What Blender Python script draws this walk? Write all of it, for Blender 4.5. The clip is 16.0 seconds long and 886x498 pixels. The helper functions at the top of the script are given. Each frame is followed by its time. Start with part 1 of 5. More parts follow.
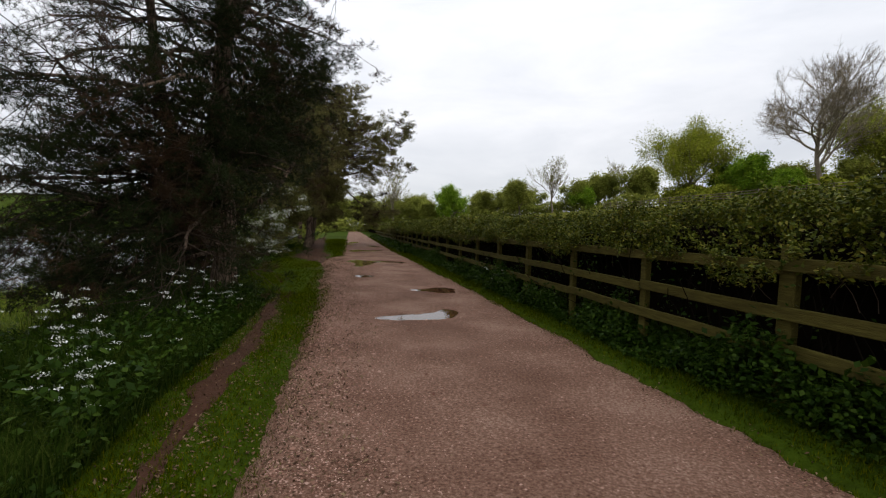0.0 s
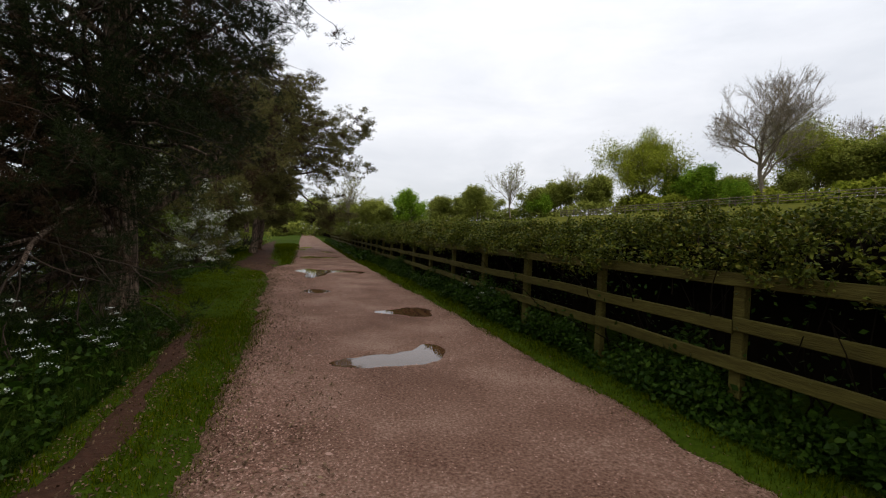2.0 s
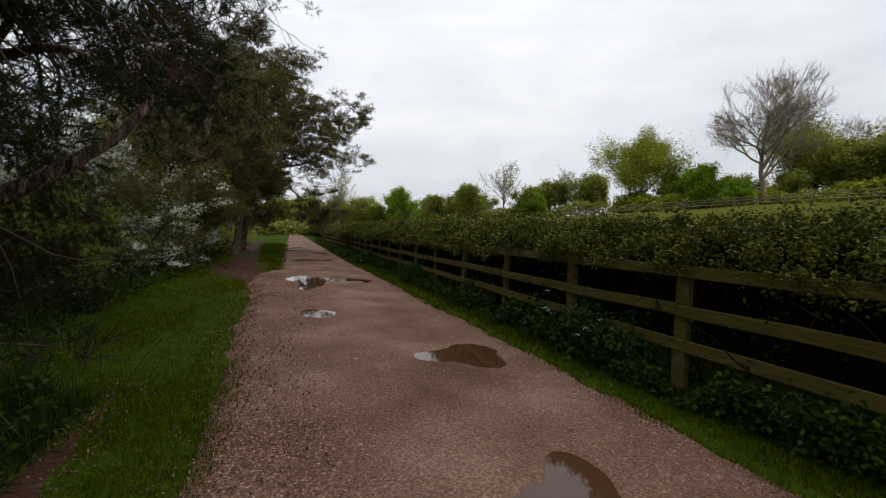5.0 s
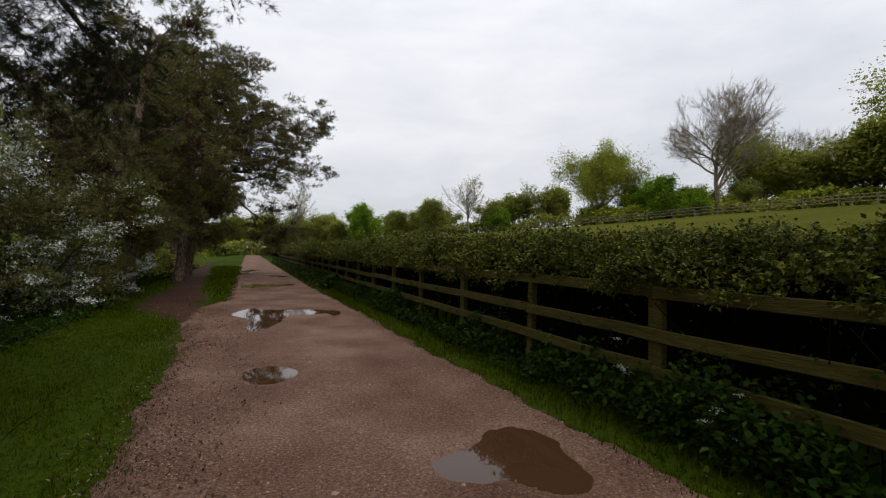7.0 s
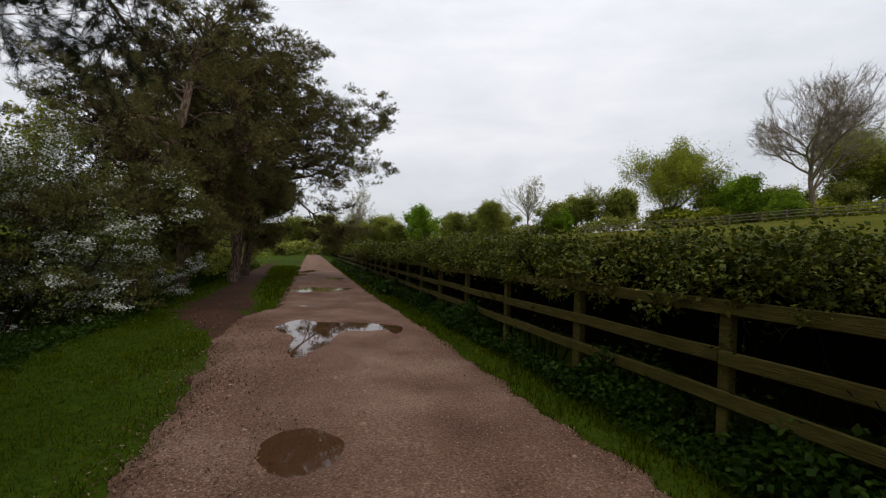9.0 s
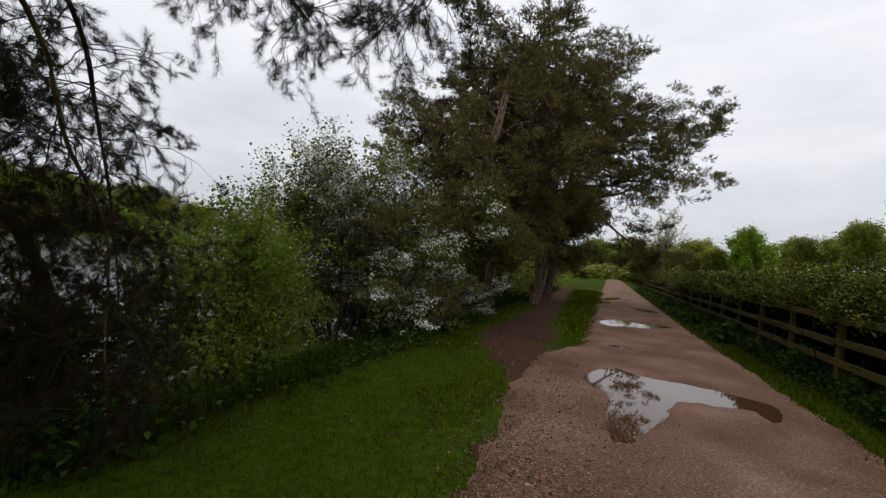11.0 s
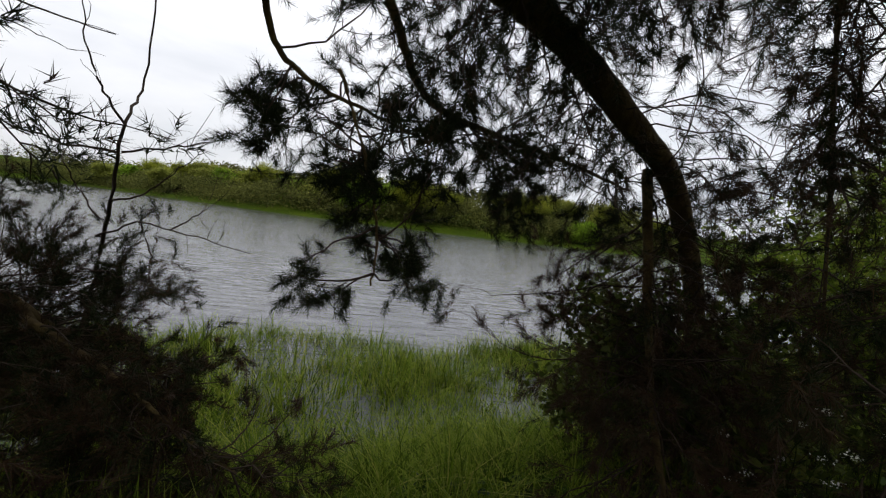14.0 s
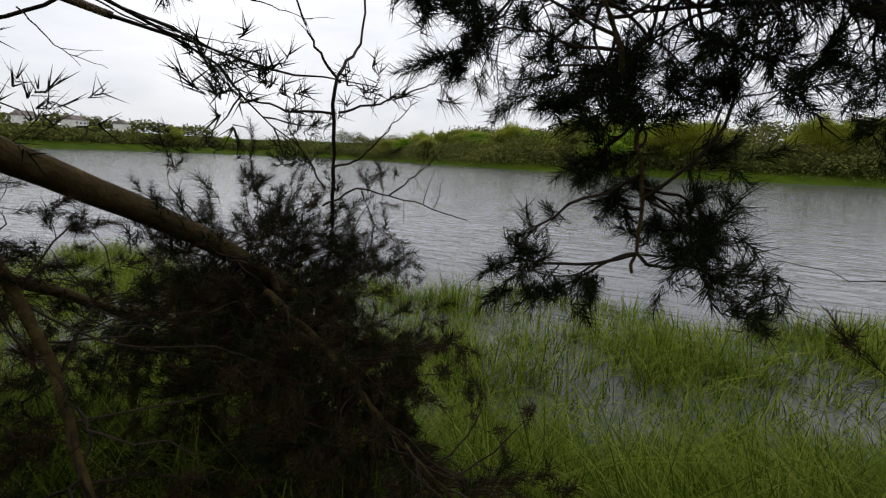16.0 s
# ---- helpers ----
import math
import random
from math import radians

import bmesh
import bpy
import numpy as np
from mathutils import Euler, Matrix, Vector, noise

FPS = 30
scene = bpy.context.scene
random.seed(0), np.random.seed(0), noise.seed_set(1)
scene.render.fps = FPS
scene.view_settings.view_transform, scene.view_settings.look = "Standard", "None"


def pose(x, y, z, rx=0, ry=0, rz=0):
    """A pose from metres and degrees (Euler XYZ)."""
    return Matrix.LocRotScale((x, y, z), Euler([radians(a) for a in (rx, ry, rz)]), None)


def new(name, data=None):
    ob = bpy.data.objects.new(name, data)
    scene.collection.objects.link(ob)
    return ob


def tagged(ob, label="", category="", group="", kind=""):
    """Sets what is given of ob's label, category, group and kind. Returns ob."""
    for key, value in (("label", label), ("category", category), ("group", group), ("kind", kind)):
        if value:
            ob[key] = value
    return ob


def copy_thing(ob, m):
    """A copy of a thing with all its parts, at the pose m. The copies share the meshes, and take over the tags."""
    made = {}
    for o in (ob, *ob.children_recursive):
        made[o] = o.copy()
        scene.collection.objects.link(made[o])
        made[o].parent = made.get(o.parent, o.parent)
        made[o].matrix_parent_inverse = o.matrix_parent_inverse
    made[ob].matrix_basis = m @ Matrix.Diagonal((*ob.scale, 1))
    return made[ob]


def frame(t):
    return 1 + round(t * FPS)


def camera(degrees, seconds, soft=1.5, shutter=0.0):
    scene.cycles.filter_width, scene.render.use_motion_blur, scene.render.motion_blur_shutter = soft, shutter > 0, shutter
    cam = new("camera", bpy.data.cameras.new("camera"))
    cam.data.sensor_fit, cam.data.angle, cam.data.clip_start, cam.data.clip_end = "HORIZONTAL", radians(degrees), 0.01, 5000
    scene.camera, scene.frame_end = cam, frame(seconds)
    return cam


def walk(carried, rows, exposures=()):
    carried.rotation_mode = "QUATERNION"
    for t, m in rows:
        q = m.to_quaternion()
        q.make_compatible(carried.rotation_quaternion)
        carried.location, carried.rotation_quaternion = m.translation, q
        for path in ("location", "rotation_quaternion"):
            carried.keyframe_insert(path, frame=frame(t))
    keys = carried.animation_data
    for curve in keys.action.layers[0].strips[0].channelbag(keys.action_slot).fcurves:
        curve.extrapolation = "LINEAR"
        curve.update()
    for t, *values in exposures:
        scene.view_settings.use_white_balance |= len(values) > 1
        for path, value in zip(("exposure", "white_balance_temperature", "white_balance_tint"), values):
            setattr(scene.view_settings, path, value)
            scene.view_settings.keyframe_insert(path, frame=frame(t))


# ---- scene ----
cam = camera(87.4, 16.0, soft=1.2)
METRES, EYE, TILT, LEAN, TURN = 14.6, 1.32, -2.45, -1.8, 0.0
ROWS = [
    (0.0, 0.0, 0.0, 0.0, 0.0, 0.0, -0.0),
    (0.5, -0.0073, 0.0324, 0.001, 2.1, -0.1, 0.42),
    (1.0, -0.0126, 0.066, 0.003, -1.9, 0.26, 0.34),
    (1.5, -0.0145, 0.1003, 0.0068, -1.96, 1.34, -0.39),
    (2.0, -0.0214, 0.1344, 0.008, -5.44, 0.65, -0.49),
    (2.5, -0.0272, 0.1689, 0.0085, -5.22, 0.99, 0.49),
    (3.0, -0.0352, 0.2038, 0.0097, -3.92, 1.44, 0.42),
    (3.5, -0.0439, 0.2388, 0.0114, -4.98, 0.35, 0.15),
    (6.0, -0.0796, 0.4071, 0.0201, -8.65, 1.54, -0.87),
    (6.5, -0.08, 0.4446, 0.0252, -10.6, 2.21, -0.06),
    (7.0, -0.086, 0.4815, 0.0282, -11.46, 2.53, 0.98),
    (7.5, -0.0869, 0.5194, 0.0287, -9.83, 2.44, 1.25),
    (8.0, -0.0886, 0.5517, 0.0315, -7.38, 2.69, 0.58),
    (10.5, -0.1264, 0.7312, 0.0434, 13.25, 3.41, -3.05),
    (11.0, -0.1446, 0.7525, 0.0461, 30.91, 4.04, -5.0),
    (11.5, -0.1693, 0.7645, 0.0462, 48.25, 3.17, -6.66),
    (12.0, -0.1971, 0.7633, 0.0428, 58.97, 2.34, -7.24),
    (12.5, -0.2253, 0.7591, 0.038, 65.35, 2.42, -7.64),
    (13.0, -0.2577, 0.7522, 0.0298, 71.71, 1.78, -7.94),
    (13.5, -0.2865, 0.7475, 0.0244, 77.55, 0.69, -8.55),
    (14.0, -0.3118, 0.7427, 0.0243, 83.25, -0.9, -9.17),
    (14.5, -0.3253, 0.7341, 0.0239, 90.85, -3.1, -9.36),
    (15.0, -0.3355, 0.7324, 0.0235, 99.61, -5.94, -8.74),
    (15.5, -0.3505, 0.7379, 0.0242, 108.0, -8.66, -6.9),
    (16.0, -0.3587, 0.7392, 0.0241, 113.03, -10.3, -5.23),
]
walk(cam, [(t, pose(0, 0, EYE, TILT, LEAN, TURN) @ pose(METRES * x, METRES * y, METRES * z, 90 + pitch, roll, yaw)) for t, x, y, z, yaw, pitch, roll in ROWS],
     exposures=[(0.0, 0.06), (2.0, 0.05), (3.7, 0.0), (6.0, -0.1), (8.2, -0.16), (10.3, -0.12), (11.0, -0.14), (12.0, -0.06), (13.0, 0.08), (13.5, 0.12), (16.0, 0.12)])

# ---- world, sun ----
WORLD = bpy.data.worlds.new("overcast_sky")
scene.world = WORLD
WORLD.use_nodes = True
wt = WORLD.node_tree
wt.nodes.clear()


def wnode(kind, **values):
    n = wt.nodes.new(kind)
    for k, v in values.items():
        n.inputs[k].default_value = v
    return n


w_out = wt.nodes.new("ShaderNodeOutputWorld")
w_sky = wt.nodes.new("ShaderNodeTexSky")
w_sky.sky_type = "NISHITA"
w_sky.sun_disc = False
w_sky.sun_elevation, w_sky.sun_rotation = radians(48), radians(150)
w_bg_sky = wnode("ShaderNodeBackground", Strength=0.10)
wt.links.new(w_sky.outputs[0], w_bg_sky.inputs[0])
w_co = wt.nodes.new("ShaderNodeTexCoord")
w_map = wt.nodes.new("ShaderNodeMapping")
w_map.inputs["Scale"].default_value = (1.0, 1.0, 3.2)
wt.links.new(w_co.outputs["Generated"], w_map.inputs[0])
w_noise = wnode("ShaderNodeTexNoise", Scale=2.3, Detail=6.0, Roughness=0.55, Distortion=0.3)
wt.links.new(w_map.outputs[0], w_noise.inputs["Vector"])
w_ramp = wt.nodes.new("ShaderNodeValToRGB")
w_ramp.color_ramp.elements[0].position, w_ramp.color_ramp.elements[0].color = 0.30, (0.69, 0.71, 0.76, 1)
w_ramp.color_ramp.elements[1].position, w_ramp.color_ramp.elements[1].color = 0.68, (0.93, 0.93, 0.96, 1)
wt.links.new(w_noise.outputs["Fac"], w_ramp.inputs[0])
w_bg_cloud = wnode("ShaderNodeBackground", Strength=1.0)
w_sep = wt.nodes.new("ShaderNodeSeparateXYZ")
wt.links.new(w_co.outputs["Generated"], w_sep.inputs[0])
w_up = wt.nodes.new("ShaderNodeMath")
w_up.operation = "MULTIPLY_ADD"
w_up.use_clamp = False
w_up.inputs[1].default_value, w_up.inputs[2].default_value = 0.95, 0.91
wt.links.new(w_sep.outputs["Z"], w_up.inputs[0])
wt.links.new(w_up.outputs[0], w_bg_cloud.inputs["Strength"])
wt.links.new(w_ramp.outputs[0], w_bg_cloud.inputs[0])
w_mix = wnode("ShaderNodeMixShader", Fac=0.9)
wt.links.new(w_bg_sky.outputs[0], w_mix.inputs[1])
wt.links.new(w_bg_cloud.outputs[0], w_mix.inputs[2])
wt.links.new(w_mix.outputs[0], w_out.inputs[0])

sun_data = bpy.data.lights.new("sun", "SUN")
sun_data.energy, sun_data.angle, sun_data.color = 0.6, radians(20), (1.0, 0.96, 0.9)
sun = new("sun", sun_data)
sun.matrix_world = pose(0, 0, 40, 42, 0, 30)


# ---- materials ----
def material(name, stops, scale=6.0, detail=8.0, rough=0.85, bump=0.0, bump_scale=40.0, stretch=(1, 1, 1),
             island=0.0, translucent=0.0, spec=0.12, large=0.5, big_scale=0.35, bump_dist=0.02):
    """Noise-varied surface: stops = [(position, rgb), ...]; grain plus a slow large-scale drift, per-piece variation, bump."""
    m = bpy.data.materials.new(name)
    m.use_nodes = True
    t = m.node_tree
    t.nodes.clear()
    L = t.links.new
    co = t.nodes.new("ShaderNodeTexCoord")
    mp = t.nodes.new("ShaderNodeMapping")
    mp.inputs["Scale"].default_value = stretch
    L(co.outputs["Object"], mp.inputs[0])
    n1 = t.nodes.new("ShaderNodeTexNoise")
    n1.inputs["Scale"].default_value, n1.inputs["Detail"].default_value, n1.inputs["Roughness"].default_value = scale, detail, 0.62
    L(mp.outputs[0], n1.inputs["Vector"])
    n2 = t.nodes.new("ShaderNodeTexNoise")
    n2.inputs["Scale"].default_value, n2.inputs["Detail"].default_value = big_scale, 3.0
    L(mp.outputs[0], n2.inputs["Vector"])
    mix = t.nodes.new("ShaderNodeMix")
    mix.inputs[0].default_value = large
    L(n1.outputs["Fac"], mix.inputs[2])
    L(n2.outputs["Fac"], mix.inputs[3])
    fac = mix.outputs[0]
    if island:
        geo = t.nodes.new("ShaderNodeNewGeometry")
        m2 = t.nodes.new("ShaderNodeMix")
        m2.inputs[0].default_value = island
        L(fac, m2.inputs[2])
        L(geo.outputs["Random Per Island"], m2.inputs[3])
        fac = m2.outputs[0]
    ramp = t.nodes.new("ShaderNodeValToRGB")
    ramp.color_ramp.elements[0].position, ramp.color_ramp.elements[0].color = stops[0][0], (*stops[0][1], 1)
    ramp.color_ramp.elements[1].position, ramp.color_ramp.elements[1].color = stops[-1][0], (*stops[-1][1], 1)
    for p, c in stops[1:-1]:
        ramp.color_ramp.elements.new(p).color = (*c, 1)
    L(fac, ramp.inputs[0])
    b = t.nodes.new("ShaderNodeBsdfPrincipled")
    b.inputs["Roughness"].default_value, b.inputs["Specular IOR Level"].default_value = rough, spec
    L(ramp.outputs[0], b.inputs["Base Color"])
    if bump:
        n3 = t.nodes.new("ShaderNodeTexNoise")
        n3.inputs["Scale"].default_value, n3.inputs["Detail"].default_value = bump_scale, 6.0
        L(mp.outputs[0], n3.inputs["Vector"])
        bp = t.nodes.new("ShaderNodeBump")
        bp.inputs["Strength"].default_value, bp.inputs["Distance"].default_value = bump, bump_dist
        L(n3.outputs["Fac"], bp.inputs["Height"])
        L(bp.outputs[0], b.inputs["Normal"])
    out = t.nodes.new("ShaderNodeOutputMaterial")
    last = b.outputs[0]
    if translucent:
        tr = t.nodes.new("ShaderNodeBsdfTranslucent")
        L(ramp.outputs[0], tr.inputs[0])
        ms = t.nodes.new("ShaderNodeMixShader")
        ms.inputs[0].default_value = translucent
        L(b.outputs[0], ms.inputs[1])
        L(tr.outputs[0], ms.inputs[2])
        last = ms.outputs[0]
    L(last, out.inputs[0])
    return m


def water_material(name, colour, rough, scale, strength, stretch, dist):
    m = bpy.data.materials.new(name)
    m.use_nodes = True
    t = m.node_tree
    b = t.nodes["Principled BSDF"]
    b.inputs["Base Color"].default_value = (*colour, 1)
    b.inputs["Roughness"].default_value, b.inputs["IOR"].default_value = rough, 1.333
    co = t.nodes.new("ShaderNodeTexCoord")
    mp = t.nodes.new("ShaderNodeMapping")
    mp.inputs["Scale"].default_value = stretch
    mp.inputs["Rotation"].default_value = (0, 0, radians(20))
    t.links.new(co.outputs["Object"], mp.inputs[0])
    n = t.nodes.new("ShaderNodeTexNoise")
    n.inputs["Scale"].default_value, n.inputs["Detail"].default_value, n.inputs["Distortion"].default_value = scale, 4.0, 0.6
    t.links.new(mp.outputs[0], n.inputs["Vector"])
    bp = t.nodes.new("ShaderNodeBump")
    bp.inputs["Strength"].default_value, bp.inputs["Distance"].default_value = strength, dist
    t.links.new(n.outputs["Fac"], bp.inputs["Height"])
    t.links.new(bp.outputs[0], b.inputs["Normal"])
    return m


M_TRACK = material("reddish_gravel_track", [(0.36, (0.058, 0.027, 0.016)), (0.47, (0.135, 0.072, 0.048)), (0.55, (0.195, 0.115, 0.081)), (0.66, (0.31, 0.21, 0.16))],
                   scale=48, detail=12, rough=0.75, bump=1.0, bump_scale=70, large=0.36, big_scale=0.9, spec=0.07, bump_dist=0.02)
M_STONE = material("pale_pink_gravel", [(0.15, (0.1080, 0.0518, 0.0354)), (0.6, (0.2400, 0.1350, 0.0988)), (0.95, (0.4320, 0.2916, 0.2392))], scale=20, island=0.7, rough=0.8, spec=0.05)
M_SOIL = material("trodden_brown_soil", [(0.3, (0.0232, 0.0104, 0.0053)), (0.55, (0.0506, 0.0220, 0.0119)), (0.75, (0.0801, 0.0372, 0.0213))], scale=20, detail=10, rough=0.9, bump=0.8, bump_scale=35)
M_GROUND = material("meadow_ground", [(0.3, (0.0157, 0.0242, 0.0023)), (0.5, (0.0320, 0.0523, 0.0037)), (0.7, (0.0606, 0.0796, 0.0075))], scale=9, detail=10, rough=0.95, bump=0.8, bump_scale=14, big_scale=0.12, bump_dist=0.05, spec=0.02)
M_FIELD = material("grazed_field_grass", [(0.3, (0.0451, 0.0502, 0.0096)), (0.5, (0.0779, 0.0798, 0.0152)), (0.7, (0.1230, 0.1102, 0.0240))], scale=3, detail=10, rough=1.0, bump=0.6, bump_scale=5, big_scale=0.06, spec=0.0, bump_dist=0.08)
M_GRASS = material("grass_blades", [(0.18, (0.0138, 0.0216, 0.0002)), (0.45, (0.0353, 0.0536, 0.0005)), (0.7, (0.0737, 0.0869, 0.0011)), (0.92, (0.1473, 0.1014, 0.0037))], scale=2, island=0.55, translucent=0.35, rough=0.9, big_scale=0.4, spec=0.0)
M_TALL = material("tall_grass_blades", [(0.1, (0.0093, 0.0180, 0.0020)), (0.5, (0.0207, 0.0382, 0.0045)), (0.9, (0.0568, 0.0719, 0.0129))], scale=2, island=0.6, translucent=0.3, rough=0.6, spec=0.0)
M_REED = material("reed_blades", [(0.15, (0.0268, 0.0481, 0.0033)), (0.45, (0.0844, 0.1334, 0.0092)), (0.75, (0.1842, 0.2223, 0.0278)), (0.95, (0.3067, 0.2519, 0.0788))], scale=2, island=0.7, translucent=0.3, rough=0.55, spec=0.02)
M_HEDGE = material("hedge_leaves", [(0.15, (0.0149, 0.0225, 0.0021)), (0.42, (0.0485, 0.0637, 0.0050)), (0.68, (0.1083, 0.1192, 0.0113)), (0.92, (0.1867, 0.1326, 0.0248))], scale=0.9, island=0.6, translucent=0.22, rough=0.55, big_scale=0.35, spec=0.1)
M_BRAMBLE = material("bramble_leaves", [(0.1, (0.0093, 0.0226, 0.0018)), (0.6, (0.0210, 0.0443, 0.0034)), (0.95, (0.0526, 0.0850, 0.0098))], scale=2, island=0.7, translucent=0.2, rough=0.45, spec=0.05)
M_TWIG = material("dark_twigs", [(0.3, (0.018, 0.012, 0.008)), (0.7, (0.055, 0.038, 0.026))], scale=14, rough=0.9)
# near black: the shade inside the hedge put into the colour
M_HEDGESHADE = material("hedge_inner_shade", [(0.3, (0.006, 0.005, 0.003)), (0.7, (0.016, 0.012, 0.008))], scale=9, rough=1.0, spec=0.0)
M_PINEBARK = material("fissured_pine_bark", [(0.40, (0.0190, 0.0125, 0.0081)), (0.5, (0.0864, 0.0569, 0.0389)), (0.6, (0.2160, 0.1548, 0.1134))], scale=9, stretch=(3.0, 3.0, 0.55), detail=8, rough=0.95, bump=1.0, bump_scale=9, bump_dist=0.06, large=0.25)
M_LIMB = material("mossy_pine_limb", [(0.3, (0.022, 0.015, 0.008)), (0.5, (0.066, 0.046, 0.017)), (0.66, (0.14, 0.105, 0.032))], scale=14, rough=0.9, bump=0.9, bump_scale=30)
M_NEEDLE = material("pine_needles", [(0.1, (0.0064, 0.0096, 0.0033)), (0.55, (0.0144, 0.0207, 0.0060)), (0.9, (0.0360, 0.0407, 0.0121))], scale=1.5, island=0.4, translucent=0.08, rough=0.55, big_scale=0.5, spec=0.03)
M_NEEDLE_DRY = material("dry_brown_pine_needles", [(0.1, (0.0167, 0.0088, 0.0042)), (0.6, (0.0418, 0.0225, 0.0098)), (0.95, (0.0835, 0.0451, 0.0182))], scale=1.5, island=0.5, translucent=0.08, rough=0.7)
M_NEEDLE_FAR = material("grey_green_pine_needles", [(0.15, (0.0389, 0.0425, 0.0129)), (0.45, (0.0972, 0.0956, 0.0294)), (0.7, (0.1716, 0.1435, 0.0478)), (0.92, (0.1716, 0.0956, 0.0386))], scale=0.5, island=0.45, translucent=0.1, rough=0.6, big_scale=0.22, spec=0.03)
M_OAKLEAF = material("spring_oak_leaves", [(0.2, (0.1290, 0.1593, 0.0154)), (0.5, (0.2581, 0.2958, 0.0308)), (0.8, (0.4098, 0.4019, 0.0550))], scale=0.4, island=0.5, translucent=0.42, rough=0.6, big_scale=0.1, spec=0.03)
M_GREENLEAF = material("fresh_green_leaves", [(0.2, (0.0936, 0.1719, 0.0145)), (0.5, (0.1950, 0.3202, 0.0242)), (0.8, (0.3276, 0.4375, 0.0424))], scale=0.5, island=0.5, translucent=0.4, rough=0.55, big_scale=0.15, spec=0.03)
M_DULLLEAF = material("dull_green_leaves", [(0.2, (0.1134, 0.1411, 0.0235)), (0.5, (0.2462, 0.2722, 0.0500)), (0.8, (0.3888, 0.3864, 0.0900))], scale=0.4, island=0.5, translucent=0.38, rough=0.6, big_scale=0.12, spec=0.03)
M_FARWOOD = material("budding_far_woodland", [(0.25, (0.040, 0.046, 0.014)), (0.45, (0.082, 0.09, 0.024)), (0.6, (0.13, 0.135, 0.034)), (0.8, (0.17, 0.185, 0.045))], scale=0.12, island=0.25, translucent=0.3, rough=0.7, big_scale=0.05, spec=0.02)
M_YELLOWLEAF = material("yellow_green_young_leaves", [(0.1, (0.12, 0.14, 0.02)), (0.6, (0.24, 0.26, 0.05)), (0.95, (0.36, 0.34, 0.09))], scale=1, island=0.6, translucent=0.55, rough=0.5)
M_SHRUBLEAF = material("shrub_leaves", [(0.1, (0.0231, 0.0360, 0.0060)), (0.5, (0.0561, 0.0732, 0.0132)), (0.9, (0.1089, 0.1178, 0.0270))], scale=1, island=0.6, translucent=0.3, rough=0.5, spec=0.03)
M_BUSHLEAF = material("bush_leaves", [(0.15, (0.0580, 0.0923, 0.0096)), (0.5, (0.1288, 0.1860, 0.0192)), (0.85, (0.2447, 0.2821, 0.0432))], scale=1, island=0.6, translucent=0.5, rough=0.55, spec=0.03)
M_HAWLEAF = material("pale_hawthorn_leaves", [(0.1, (0.045, 0.065, 0.012)), (0.5, (0.10, 0.125, 0.026)), (0.9, (0.19, 0.20, 0.055))], scale=1, island=0.6, translucent=0.3, rough=0.5, spec=0.03)
M_BLOSSOM = material("white_hawthorn_blossom", [(0.1, (0.48, 0.49, 0.42)), (0.9, (0.76, 0.76, 0.72))], scale=3, island=0.6, translucent=0.2, rough=0.7)
M_GREYBARK = material("grey_tree_bark", [(0.3, (0.1105, 0.0907, 0.0661)), (0.7, (0.3131, 0.2630, 0.1900))], scale=6, rough=0.95, bump=0.5, bump_scale=12)
M_RAIL = material("weathered_green_brown_timber", [(0.25, (0.0240, 0.0195, 0.0040)), (0.5, (0.0600, 0.0500, 0.0100)), (0.7, (0.0960, 0.0830, 0.0190)), (0.9, (0.1500, 0.1300, 0.0450))],
                  scale=7, stretch=(6, 0.7, 6), detail=8, rough=0.85, bump=0.5, bump_scale=20, large=0.35, big_scale=0.8)
M_FARRAIL = material("grey_field_rails", [(0.3, (0.10, 0.08, 0.05)), (0.7, (0.2, 0.17, 0.12))], scale=2, rough=0.9)
M_FARWALL = material("distant_render_walls", [(0.3, (0.5, 0.48, 0.45)), (0.7, (0.75, 0.73, 0.7))], scale=0.5, rough=0.9)
M_FARROOF = material("distant_slate_roofs", [(0.3, (0.10, 0.085, 0.08)), (0.7, (0.2, 0.16, 0.14))], scale=0.5, rough=0.8)
M_FARGLASS = material("distant_window_glass", [(0.3, (0.03, 0.035, 0.04)), (0.7, (0.06, 0.07, 0.08))], scale=0.5, rough=0.1)
M_LITTER = material("brown_leaf_litter", [(0.1, (0.045, 0.026, 0.014)), (0.6, (0.11, 0.068, 0.038)), (0.95, (0.22, 0.16, 0.09))], scale=3, island=0.8, rough=0.9)
M_PUDDLE = water_material("muddy_puddle_water", (0.062, 0.029, 0.014), 0.02, 6.0, 0.012, (1, 1, 1), 0.02)
M_LAKE = water_material("grey_rippled_lake_water", (0.085, 0.086, 0.095), 0.08, 1.0, 0.36, (3.2, 1.0, 1.0), 0.12)

# ---- plan: u across the track (right +), s along it ----


def XY(u, s):
    return 0.97 - 0.2 * s + 1.02 * u, s


def US(x, y):
    return (x - 0.97 + 0.2 * y) / 1.02, y


def smooth(a, b, x):
    t = np.clip((np.asarray(x, float) - a) / (b - a), 0, 1)
    return t * t * (3 - 2 * t)


def wave(x, y, seed=0.0):
    """Cheap smooth bumps in about -1..1, for arrays."""
    return (np.sin(x * 1.31 + y * 0.83 + seed * 2.1) + np.sin(x * -0.77 + y * 1.57 + 1.3 + seed) + np.sin(x * 2.43 - y * 0.41 + 2.7 * seed)
            + 0.6 * np.sin(x * 3.9 + y * 4.7 + seed) + 0.6 * np.sin(-x * 5.1 + y * 3.3 - seed)) / 3.2


WATER = -1.2


def far_shore(y):
    return -128 - np.clip(-20 - np.asarray(y, float), 0, 100) + 4 * np.sin(np.asarray(y, float) * 0.06)


